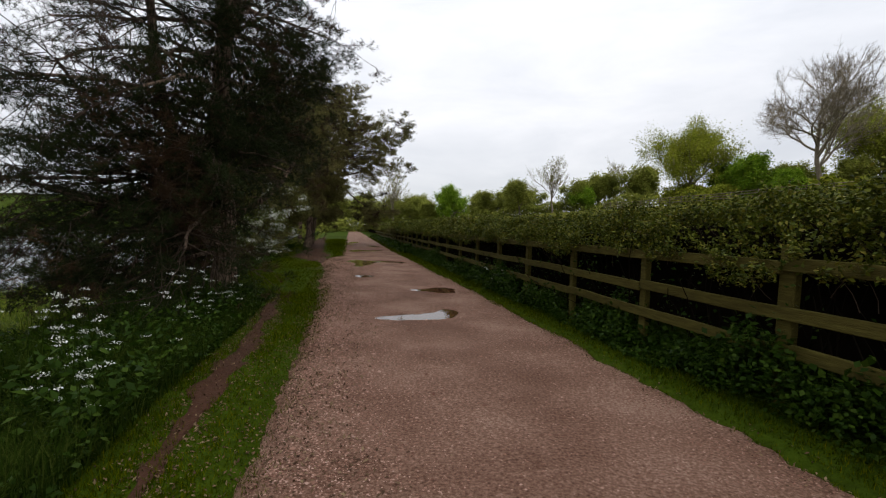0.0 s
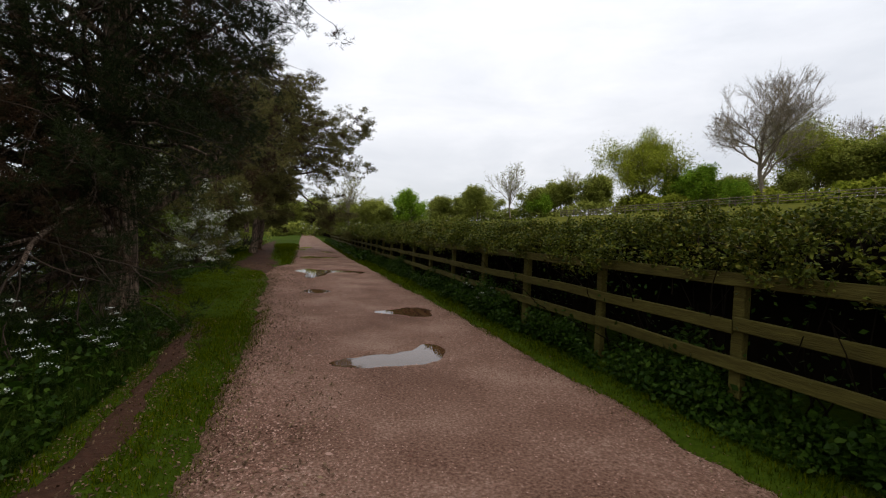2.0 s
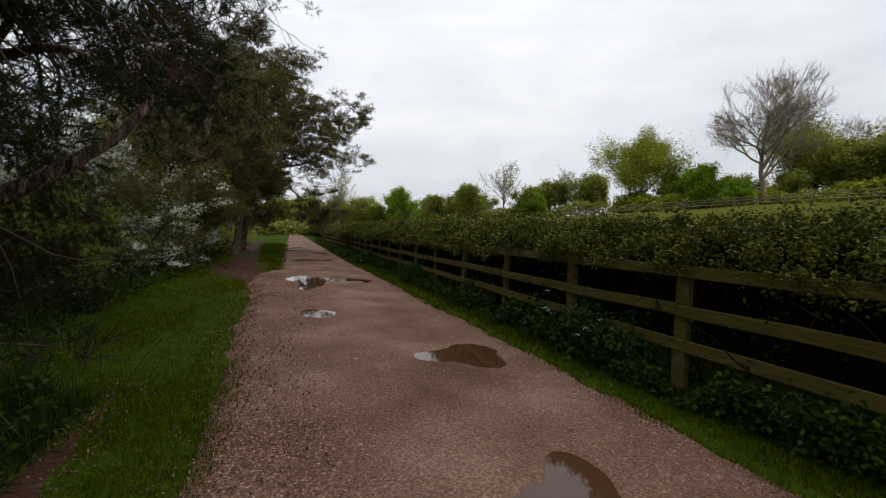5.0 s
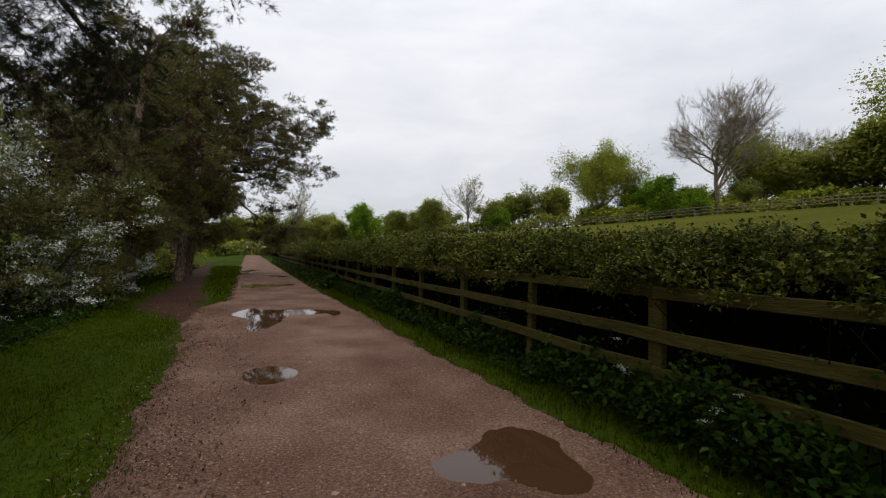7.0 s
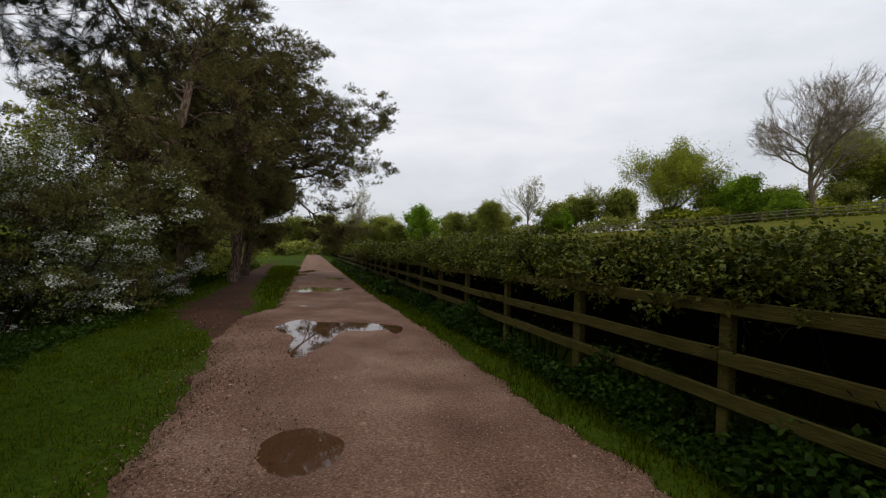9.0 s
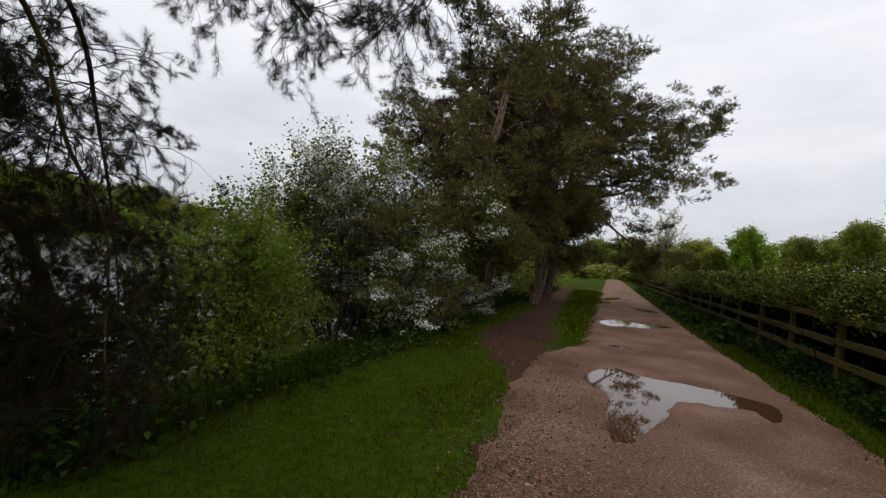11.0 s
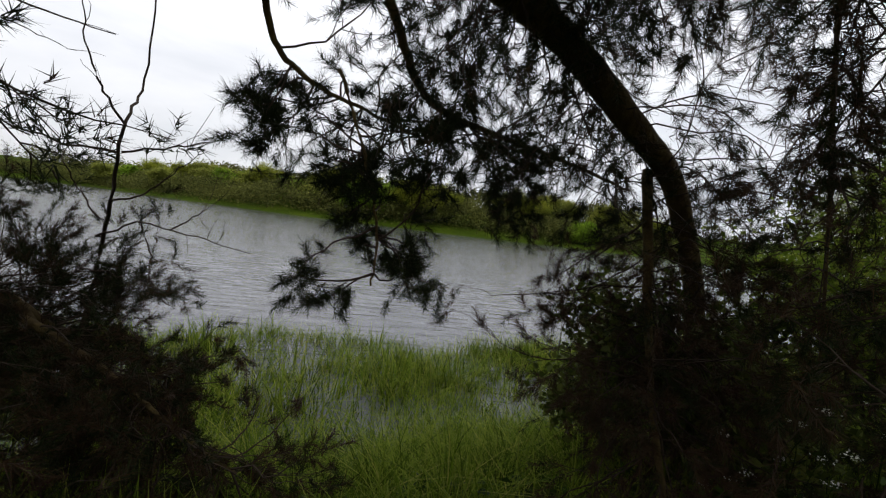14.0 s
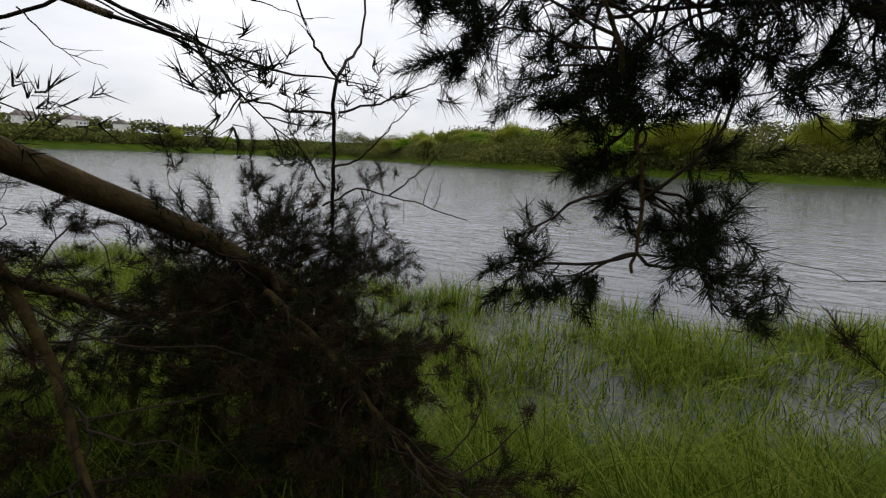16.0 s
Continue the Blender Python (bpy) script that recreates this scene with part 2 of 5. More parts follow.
def far_land(x, y):
    return np.maximum(np.maximum(far_shore(y) - x, -235 - y), y - 100)


def ground_z(x, y):
    x, y = np.asarray(x, float), np.asarray(y, float)
    u, s = US(x, y)
    z = 0.03 * smooth(1.5, 2.2, u) + 0.10 * smooth(2.4, 4.0, u)
    z = z + 18.0 * (1 - np.exp(-np.maximum(u - 4.0, 0) * 0.165 / 18.0))
    z = z - 0.035 * np.maximum(-u - 1.6, 0) * (u > -6) - 0.154 * (u <= -6)
    edge = -7.9 - 0.35 * wave(0 * s, s * 0.35) - np.clip((s - 16) * 0.12, 0, 3.0)
    z = z - 0.25 * smooth(-3.9, -4.8, u) - 1.1 * smooth(edge + 3.0, edge, u) - 1.2 * smooth(edge, edge - 9, u)
    L = far_land(x, y)
    zf = -2.4 + 1.6 * smooth(-5, 4, L) + 15 * (1 - np.exp(-np.maximum(L - 7, 0) / 60))
    z = np.where((u < -8), np.maximum(z, zf), z)
    z = z + 0.02 * wave(x * 1.7, y * 1.7) * smooth(1.5, 2.2, np.abs(u)) + 0.25 * wave(x * 0.07, y * 0.07, 3) * smooth(8, 40, np.abs(u))
    z = z - 0.10 * (1 - smooth(0.0, 0.30, over_edge(u, s)))
    return z


PUDDLES = [  # outline as overlapping rounds: x, y, radius along x, radius along y
    [(-0.70, 6.80, 0.25, 0.19), (-0.36, 6.96, 0.33, 0.24), (-0.08, 7.12, 0.22, 0.26), (0.12, 7.42, 0.15, 0.30)],
    [(0.02, 10.25, 0.29, 0.45), (-0.40, 10.02, 0.28, 0.22), (0.08, 9.85, 0.20, 0.26)],
    [(-2.08, 12.55, 0.30, 0.38)],
    [(-3.40, 17.95, 0.27, 0.62), (-2.80, 16.6, 0.27, 1.05), (-2.95, 17.7, 0.45, 0.75), (-2.35, 18.0, 0.4, 0.48), (-1.85, 18.05, 0.3, 0.36), (-1.52, 17.75, 0.11, 0.42)],
    [(-4.80, 25.7, 0.36, 1.0), (-4.2, 25.8, 0.5, 0.7), (-3.55, 26.5, 0.24, 0.4)],
    [(-3.78, 20.95, 0.26, 0.16)],
    [(-7.0, 34.5, 0.28, 1.2), (-7.4, 38.5, 0.35, 2.0)],
    [(-4.75, 32.3, 0.5, 0.7)],
]


def left_edge(s):
    """Half-width of the gravel on the lake side."""
    s = np.asarray(s, float)
    return 1.40 + 0.17 * smooth(8.8, 11.0, s) + 0.22 * smooth(14.0, 16.5, s) - 0.57 * smooth(19.0, 20.6, s)


def right_edge(s):
    """Half-width of the gravel on the fence side."""
    return 1.70 - 0.12 * smooth(11, 14, s) - 0.18 * smooth(18, 26, s)


def over_edge(u, s):
    """Distance past the gravel's edge, negative on the gravel."""
    return np.where(u < 0, -u - left_edge(s), u - right_edge(s))


def puddle_depth(x, y, blobs):
    x, y = np.asarray(x, float), np.asarray(y, float)
    v = np.zeros_like(x)
    for a, b, ra, rb in blobs:
        v = v + np.exp(-(((x - a) / ra) ** 2 + ((y - b) / rb) ** 2) * 1.25)
    return np.maximum(v + smooth(0.0, 0.35, v) * (0.10 * wave(x * 5.3, y * 4.1, 3) + 0.06 * wave(x * 13, y * 11, 1)), 0)


def track_z(x, y):
    u, s = US(x, y)
    rag = 0.06 * wave(u * 0 + 2.1, s * 1.9) + 0.05 * wave(u * 0, s * 5.3, 2) + 0.05 * wave(x * 5, y * 5, 1)
    z = 0.006 - 0.10 * smooth(-0.08, 0.16, over_edge(u, s) + rag)
    z = z + 0.005 * wave(x * 1.3, y * 1.3, 5) + 0.0035 * wave(x * 7.3, y * 7.3, 6) + 0.002 * wave(x * 17.3, y * 15.1, 9)
    z = z - 0.012 * np.exp(-((u - 0.62) / 0.22) ** 2) - 0.010 * np.exp(-((u + 0.62) / 0.22) ** 2)
    for p in PUDDLES:
        z = z - 0.095 * smooth(0.03, 0.80, puddle_depth(x, y, p))
    return z


def path_centre(s):
    return np.where(s < 12.0, -1.81 - 0.05 * s, -1.45 - 1.10 * smooth(16.2, 20.0, s) - 0.05 * np.maximum(s - 20, 0)) + 0.05 * wave(s * 0, s * 1.1, 4)


def path_half(s):
    thin = (0.10 + 0.09 * wave(s * 0, s * 2.3) + 0.04 * wave(s * 0, s * 6.1, 3)) * (1 - smooth(7.0, 9.0, s))
    wide = 0.30 * smooth(13.6, 14.6, s) + 0.55 * smooth(15, 19, s) - 0.3 * smooth(20, 26, s)
    return np.maximum(thin, 0) + wide


# ---- mesh building ----
def mesh_np(name, verts, faces):
    verts, faces = np.asarray(verts, np.float32), np.asarray(faces, np.int32)
    me = bpy.data.meshes.new(name)
    k = faces.shape[1]
    me.vertices.add(len(verts))
    me.vertices.foreach_set("co", verts.ravel())
    me.loops.add(faces.size)
    me.loops.foreach_set("vertex_index", faces.ravel())
    me.polygons.add(len(faces))
    me.polygons.foreach_set("loop_start", np.arange(0, faces.size, k, dtype=np.int32))
    me.update(calc_edges=True)
    return me


def part(name, me, mat, parent=None, label="", flat=False):
    """One mesh object; me is a mesh or a bmesh."""
    if isinstance(me, bmesh.types.BMesh):
        bm, me = me, bpy.data.meshes.new(name)
        bm.to_mesh(me)
        bm.free()
    if mat and not me.materials:
        me.materials.append(mat)
    if not flat:
        me.polygons.foreach_set("use_smooth", np.ones(len(me.polygons), bool))
    ob = new(name, me)
    ob.parent = parent
    if label:
        ob["label"] = label
    return ob


def empty(name, x=0, y=0, z=0, rz=0):
    e = new(name)
    e.empty_display_size = 0.2
    e.matrix_basis = pose(x, y, z, 0, 0, rz)
    return e


def sheet(xs_us, ss, zf):
    """Grid over u (rows of values) and s, lifted by zf(x, y)."""
    U, S = np.meshgrid(xs_us, ss)
    x, y = XY(U, S)
    z = zf(x, y)
    v = np.stack([x, y, z], -1).reshape(-1, 3)
    n, m = len(xs_us), len(ss)
    i = np.arange(n * m).reshape(m, n)
    f = np.stack([i[:-1, :-1], i[:-1, 1:], i[1:, 1:], i[1:, :-1]], -1).reshape(-1, 4)
    return v, f


def tubes(lines, sides=6):
    """lines: list of (points, radii) -> verts, quads of closed-looking tapered tubes."""
    V, F, base = [], [], 0
    ang = np.linspace(0, 2 * np.pi, sides, endpoint=False)
    ca, sa = np.cos(ang)[None, :, None], np.sin(ang)[None, :, None]
    for pts, rad in lines:
        pts, rad = np.asarray(pts, float), np.asarray(rad, float)
        t = np.gradient(pts, axis=0)
        t /= np.linalg.norm(t, axis=1)[:, None] + 1e-9
        ref = np.where(np.abs(t[:, 2:3]) > 0.9, np.array([[1.0, 0, 0]]), np.array([[0, 0, 1.0]]))
        a = np.cross(t, ref)
        a /= np.linalg.norm(a, axis=1)[:, None] + 1e-9
        b = np.cross(t, a)
        ring = pts[:, None, :] + rad[:, None, None] * (a[:, None, :] * ca + b[:, None, :] * sa)
        n = len(pts)
        V.append(ring.reshape(-1, 3))
        i = np.arange(n * sides).reshape(n, sides) + base
        j = np.roll(i, -1, axis=1)
        F.append(np.stack([i[:-1], j[:-1], j[1:], i[1:]], -1).reshape(-1, 4))
        base += n * sides
    return np.concatenate(V), np.concatenate(F)


def unit(v):
    return v / (np.linalg.norm(v, axis=-1, keepdims=True) + 1e-9)


def leaves(rng, pos, size, up=0.4, aspect=0.55, spread=0.35):
    """A folded rhombic leaf at each place."""
    n = len(pos)
    d = unit(rng.normal(size=(n, 3)) * [1, 1, 0.7])
    nrm = unit(rng.normal(size=(n, 3)) + [0, 0, up * 2])
    side = unit(np.cross(d, nrm))
    nrm = np.cross(side, d)
    L = (size * rng.uniform(1 - spread, 1 + spread, n))[:, None]
    a = pos
    m = pos + d * L * 0.45
    v = np.stack([a, m + side * L * aspect * 0.5 + nrm * L * 0.1, pos + d * L, m - side * L * aspect * 0.5 + nrm * L * 0.1], 1).reshape(-1, 3)
    return v, np.arange(n * 4).reshape(n, 4)


def blades(rng, pos, height, width, lean=0.35, segs=2):
    """Curved grass blades as strips, narrowing to the tip."""
    n = len(pos)
    a = rng.uniform(0, 2 * np.pi, n)
    d = np.stack([np.cos(a), np.sin(a), 0 * a], -1)
    side = np.stack([-np.sin(a), np.cos(a), 0 * a], -1)
    h = (height * rng.uniform(0.55, 1.25, n))[:, None]
    w = (width * rng.uniform(0.7, 1.3, n))[:, None]
    ln = (lean * rng.uniform(0.2, 1.6, n))[:, None]
    V = []
    for k in range(segs + 1):
        t = k / segs
        c = pos + d * h * ln * t * t + np.array([0, 0, 1.0]) * h * t * (1 - 0.35 * ln * t)
        ww = w * (1 - t) ** 0.7 if k < segs else w * 0.06
        V += [c - side * ww / 2, c + side * ww / 2]
    V = np.stack(V, 1)
    q = np.array([[2 * k, 2 * k + 1, 2 * k + 3, 2 * k + 2] for k in range(segs)])
    F = (np.arange(n)[:, None, None] * (2 * segs + 2) + q[None]).reshape(-1, 4)
    return V.reshape(-1, 3), F


def tufts(rng, pos, dirs, needles, length, width, cone=0.9, back=0.9):
    """Pine needle tufts: thin triangles fanned round a shoot."""
    n = len(pos)
    d = unit(dirs)[:, None, :] + cone * rng.normal(size=(n, needles, 3)) * 0.75
    d = unit(d)
    L = length * rng.uniform(0.6, 1.15, (n, needles, 1))
    base = pos[:, None, :] + unit(dirs)[:, None, :] * rng.uniform(-back, 0.3, (n, needles, 1)) * length
    side = unit(np.cross(d, rng.normal(size=(n, needles, 3)))) * width / 2
    v = np.stack([base - side, base + side, base + d * L], 2).reshape(-1, 3)
    return v, np.arange(len(v)).reshape(-1, 3)


def brushes(rng, pos, dirs, needles, length, width, shoot):
    """Bottle-brush needle tufts: needles set along a short shoot and leaning forwards off it."""
    n = len(pos)
    ax = unit(dirs)[:, None, :]
    a = rng.uniform(0.35, 1.15, (n, needles, 1))
    side = unit(np.cross(np.broadcast_to(ax, (n, needles, 3)), rng.normal(size=(n, needles, 3))))
    d = ax * np.cos(a) + side * np.sin(a)
    L = length * rng.uniform(0.65, 1.15, (n, needles, 1))
    base = pos[:, None, :] - ax * rng.uniform(0, 1, (n, needles, 1)) * shoot
    w = unit(np.cross(d, rng.normal(size=(n, needles, 3)))) * width / 2
    v = np.stack([base - w, base + w, base + d * L], 2).reshape(-1, 3)
    return v, np.arange(len(v)).reshape(-1, 3)


def join(*vf):
    V, F, b = [], [], 0
    for v, f in vf:
        V.append(v)
        F.append(f + b)
        b += len(v)
    return np.concatenate(V), np.concatenate(F)


def branch_line(rng, p, d, length, r0, r1, bend=0.25, up=0.0, n=6):
    pts, d = [np.array(p, float)], np.array(d, float)
    for k in range(n):
        d = d + rng.normal(size=3) * bend / math.sqrt(n) + np.array([0, 0, up / n])
        d /= np.linalg.norm(d)
        pts.append(pts[-1] + d * length / n)
    return np.array(pts), np.linspace(r0, r1, n + 1), d


def grow(rng, p, d, length, r, depth, cfg, lines, tips):
    n = 7 if depth == 0 else 5
    pts, rad, end = branch_line(rng, p, d, length, r, r * cfg["taper"], cfg["bend"], cfg["up"], n)
    lines.append((pts, rad))
    if depth >= cfg["depth"]:
        for k in range(2, len(pts)):
            tips.append((pts[k], unit(pts[k] - pts[k - 1])))
        return
    kids = cfg["kids"][depth]
    for k in range(kids):
        f = rng.uniform(cfg["start"][depth], 1.0) if k < kids - 1 else 1.0
        i = f * (len(pts) - 1)
        i0 = min(int(i), len(pts) - 2)
        q = pts[i0] + (pts[i0 + 1] - pts[i0]) * (i - i0)
        axis = unit(pts[i0 + 1] - pts[i0])
        side = unit(np.cross(axis, rng.normal(size=3)))
        ang = rng.uniform(*cfg["angle"])
        if k == kids - 1:
            ang *= 0.35
        nd = axis * math.cos(ang) + side * math.sin(ang)
        nd[2] = nd[2] * cfg.get("flat", 1.0) + cfg.get("lift", 0.0)
        grow(rng, q, unit(nd), length * rng.uniform(*cfg["ratio"]) * (1 - 0.25 * f * (depth == 0)), max(rad[i0] * cfg["thin"], cfg.get("rmin", 0.004)), depth + 1, cfg, lines, tips)


def limb_parts(lines, e, mat, sides=7):
    """The first line is the trunk, each further one a limb of its own."""
    for k, q in enumerate(lines):
        v, f = tubes([q], sides)
        part("trunk" if k == 0 else "limb", mesh_np("limb", v, f), mat, e)


def leafy_tree(name, seed, height, spread, leaf_mat, leaf_size, per_tip, label, category="tree", trunk_mat=None, bare=False, trunk_frac=0.28, r=None, kids=(7, 5, 4), rmin=0.02, jitter=0.5, lean=0.0, wide=1.0, dome=0.0):
    rng = np.random.default_rng(seed)
    lines, tips = [], []
    r = r or height * 0.026
    cfg = dict(depth=3, kids=kids, start=(trunk_frac, 0.25, 0.2), angle=(0.45, 1.1 * spread), ratio=(0.5, 0.72), taper=0.45, bend=0.3, up=0.15, thin=0.55, lift=0.12, rmin=rmin)
    grow(rng, (0, 0, -0.2), unit(np.array([lean, rng.normal() * 0.04, 1.0])), height * 0.56, r, 0, cfg, lines, tips)
    k = height * 0.96 / max(t[0][2] for t in tips)
    kk = np.array([k * wide, k * wide, k])
    top = height * 0.96

    def rounded(p):
        """Draws a spreading crown in to a domed outline."""
        p = np.array(p) * kk
        if dome:
            h = np.clip((p[..., 2] / top - 0.52) / 0.56, -0.62, 0.97)
            env = dome * height * np.sqrt(1.0 - h * h) * (1.0 + 0.16 * np.sin(p[..., 2] * 0.9 + 3 * np.arctan2(p[..., 1], p[..., 0])))
            rad = np.hypot(p[..., 0], p[..., 1]) + 1e-6
            q = env * np.tanh(rad / env) / rad
            p[..., 0] *= q
            p[..., 1] *= q
        return p

    lines = [(rounded(q[0]), q[1]) for q in lines]
    e = empty(name)
    thick = [q for q in lines if q[1][0] > r * 0.25]
    thin = [q for q in lines if q[1][0] <= r * 0.25]
    limb_parts(thick, e, trunk_mat or M_GREYBARK)
    if thin:
        v, f = tubes(thin, 3)
        tagged(part("twigs", mesh_np("twigs", v, f), trunk_mat or M_GREYBARK, e), kind="stuff")
    P = rounded([t[0] for t in tips])
    if bare:
        D = np.array([t[1] for t in tips])
        v, f = tufts(rng, P, D + [0, 0, 0.35], 6, height * 0.05, height * 0.0012, 0.9)
        tagged(part("fine_twigs", mesh_np("fine_twigs", v, f), trunk_mat or M_GREYBARK, e), kind="stuff")
    if per_tip:
        Q = np.repeat(P, per_tip, 0) + rng.normal(size=(len(P) * per_tip, 3)) * jitter * height * 0.04
        v, f = leaves(rng, Q, leaf_size, 1.5, 0.75)
        tagged(part("crown", mesh_np("crown", v, f), leaf_mat, e), kind="stuff")
    return tagged(e, label, category)


# ---- ground, track, water ----
def steps(dense0, dense1, d, far0, far1, grow_by=1.22):
    a = list(np.arange(dense0, dense1 + 1e-6, d))
    q, x = d, dense1
    while x < far1:
        q *= grow_by
        x += q
        a.append(x)
    q, x, lo = d, dense0, []
    while x > far0:
        q *= grow_by
        x -= q
        lo.append(x)
    return np.array(lo[::-1] + a)


v, f = sheet(steps(-12, 6, 0.22, -2600, 2600, 1.12), steps(-4, 40, 0.3, -2600, 2800, 1.12), ground_z)
ground_mesh = mesh_np("ground", v, f)
ground_mesh.materials.append(M_GROUND)
ground_mesh.materials.append(M_FIELD)
face_u = US(v[f].mean(1)[:, 0], v[f].mean(1)[:, 1])[0]
ground_mesh.polygons.foreach_set("material_index", (face_u > 4.3).astype(np.int32))
tagged(part("ground", ground_mesh, M_GROUND), "green meadow ground sloping down to the lake", "ground", kind="structure")

v, f = sheet(np.arange(-2.1, 2.11, 0.045), np.concatenate([np.arange(-4, 20, 0.06), np.arange(20, 34, 0.12), np.arange(34, 150, 0.5)]), track_z)
tagged(part("road", mesh_np("road", v, f), M_TRACK), "reddish gravel farm track with wheel ruts and puddle hollows", "track", kind="structure")


def path_sheet():
    ss = np.arange(-3, 60, 0.12)
    k = np.linspace(-1.35, 1.35, 15)
    K, S = np.meshgrid(k, ss)
    U = path_centre(S) + K * path_half(S)
    x, y = XY(U, S)
    rag = 0.28 * wave(x * 3, y * 3, 2) + 0.30 * wave(x * 8, y * 8, 8)
    z = ground_z(x, y) + 0.012 - 0.07 * smooth(0.75, 1.2, np.abs(K) + rag)
    n, m = len(k), len(ss)
    i = np.arange(n * m).reshape(m, n)
    return np.stack([x, y, z], -1).reshape(-1, 3), np.stack([i[:-1, :-1], i[:-1, 1:], i[1:, 1:], i[1:, :-1]], -1).reshape(-1, 4)


v, f = path_sheet()
tagged(part("footpath", mesh_np("footpath", v, f), M_SOIL), "narrow trodden brown soil footpath worn into grass", "path", kind="structure")

for blobs in PUDDLES:
    # level water over every cell of a fine grid that dips deep enough
    x0, x1 = min(b[0] - 2 * b[2] for b in blobs), max(b[0] + 2 * b[2] for b in blobs)
    y0, y1 = min(b[1] - 2 * b[3] for b in blobs), max(b[1] + 2 * b[3] for b in blobs)
    gx, gy = np.arange(x0, x1, 0.04), np.arange(y0, y1, 0.04)
    X, Y = np.meshgrid(gx, gy)
    i = np.arange(X.size).reshape(X.shape)
    wet = puddle_depth(X, Y, blobs) > 0.05
    cell = (wet[:-1, :-1] & wet[:-1, 1:] & wet[1:, 1:] & wet[1:, :-1]).ravel()
    ff = np.stack([i[:-1, :-1], i[:-1, 1:], i[1:, 1:], i[1:, :-1]], -1).reshape(-1, 4)[cell]
    used, ff = np.unique(ff, return_inverse=True)
    vv = np.stack([X.ravel(), Y.ravel(), 0 * X.ravel() - 0.021], -1)[used]
    ff = ff.reshape(-1, 4)
    tagged(part("puddle", mesh_np("puddle", vv, ff), M_PUDDLE, flat=True), "shallow brown rainwater puddle in the gravel track", "puddle", "puddles on the track")

bm = bmesh.new()
for q in ((-900, -900), (4, -900), (4, -60), (-4.5, -12), (-7.0, 4), (-7.6, 14), (-10.5, 30), (-30, 130), (-900, 500)):
    bm.verts.new((*q, WATER))
bm.faces.new(bm.verts)
tagged(part("water", bm, M_LAKE, flat=True), "wide grey lake with small wind ripples", "lake", kind="structure")

# ---- fence ----
FENCE_U = 2.33
POST_S = [-3.5, -1.75, 0.05, 1.8, 3.57, 5.3, 7.01, 8.8, 10.5, 12.34, 14.22, 16.15, 18.0, 19.9] + [21.75 + 1.85 * k for k in range(22)]


def bevel_box(w, d, h, bev=0.008, seed=0, bow=0.0, segs=1):
    bm = bmesh.new()
    bmesh.ops.create_cube(bm, size=1.0)
    for q in bm.verts:
        q.co = Vector((q.co.x * w, q.co.y * d, q.co.z * h))
    if segs > 1:
        es = [e for e in bm.edges if abs((e.verts[0].co - e.verts[1].co).y) > d * 0.5]
        bmesh.ops.subdivide_edges(bm, edges=es, cuts=segs)
        for q in bm.verts:
            q.co.z += bow * noise.noise(Vector((seed * 7.1, q.co.y * 0.9, 0)))
            q.co.x += bow * 0.6 * noise.noise(Vector((seed * 3.3, q.co.y * 0.9, 5)))
    es = [e for e in bm.edges if len(e.link_faces) == 2 and e.calc_face_angle() > 0.5]
    bmesh.ops.bevel(bm, geom=es, offset=bev, segments=1, affect="EDGES")
    return bm


fence = empty("fence", 0, 0, 0)
tagged(fence, "weathered timber post and three-rail fence", "fence")
TALL = {2: 1, 4: 1, 7: 1, 8: 1, 10: 1, 13: 1, 15: 1, 17: 1, 20: 1}
post_tall, post_short = None, None
fr = random.Random(5)
for k, s in enumerate(POST_S):
    x, y = XY(FENCE_U + 0.055, s)
    tall = k in TALL
    h = 1.62 if tall else 1.46
    me = post_tall if tall else post_short
    if me is None:
        me = bpy.data.meshes.new("post")
        b = bevel_box(0.075, 0.14 if tall else 0.10, h, 0.01)
        if tall:
            for q in b.verts:
                if q.co.z > h * 0.4:
                    q.co.z -= (q.co.x + 0.04) * 0.18
        b.to_mesh(me)
        b.free()
        if tall:
            post_tall = me
        else:
            post_short = me
    ob = part("post", me, M_RAIL, fence, flat=True)
    ob.matrix_basis = pose(x, y, float(ground_z(x, y)) - 0.38 + h / 2, fr.uniform(-0.8, 0.8), fr.uniform(-0.8, 0.8), 11.3)
for k in range(0, len(POST_S) - 2, 2):
    for j, z in enumerate((1.085, 0.725, 0.435)):
        k0 = k + (j % 2)
        if k0 + 2 >= len(POST_S):
            continue
        s0, s1 = POST_S[k0], POST_S[k0 + 2]
        x0, y0 = XY(FENCE_U, s0)
        x1, y1 = XY(FENCE_U, s1)
        L = math.hypot(x1 - x0, y1 - y0)
        b = bevel_box(0.036, L - 0.008, 0.105, 0.006, k * 3 + j, 0.022, 6)
        ob = part("rail", b, M_RAIL, fence, flat=True)
        zc = 0.5 * float(ground_z(x0, y0) + ground_z(x1, y1)) + z
        ob.matrix_basis = pose((x0 + x1) / 2, (y0 + y1) / 2, zc + fr.uniform(-0.008, 0.008), fr.uniform(-0.3, 0.3), 0, 11.31)

# ---- hedge ----
rng = np.random.default_rng(11)


def hedge_top(s):
    return 1.57 + 0.12 * (1 - smooth(3.5, 8.0, s)) + 0.08 * smooth(12, 16, s) + 0.04 * wave(s * 0, s * 0.8, 3) + 0.03 * wave(s * 0, s * 2.7, 1)


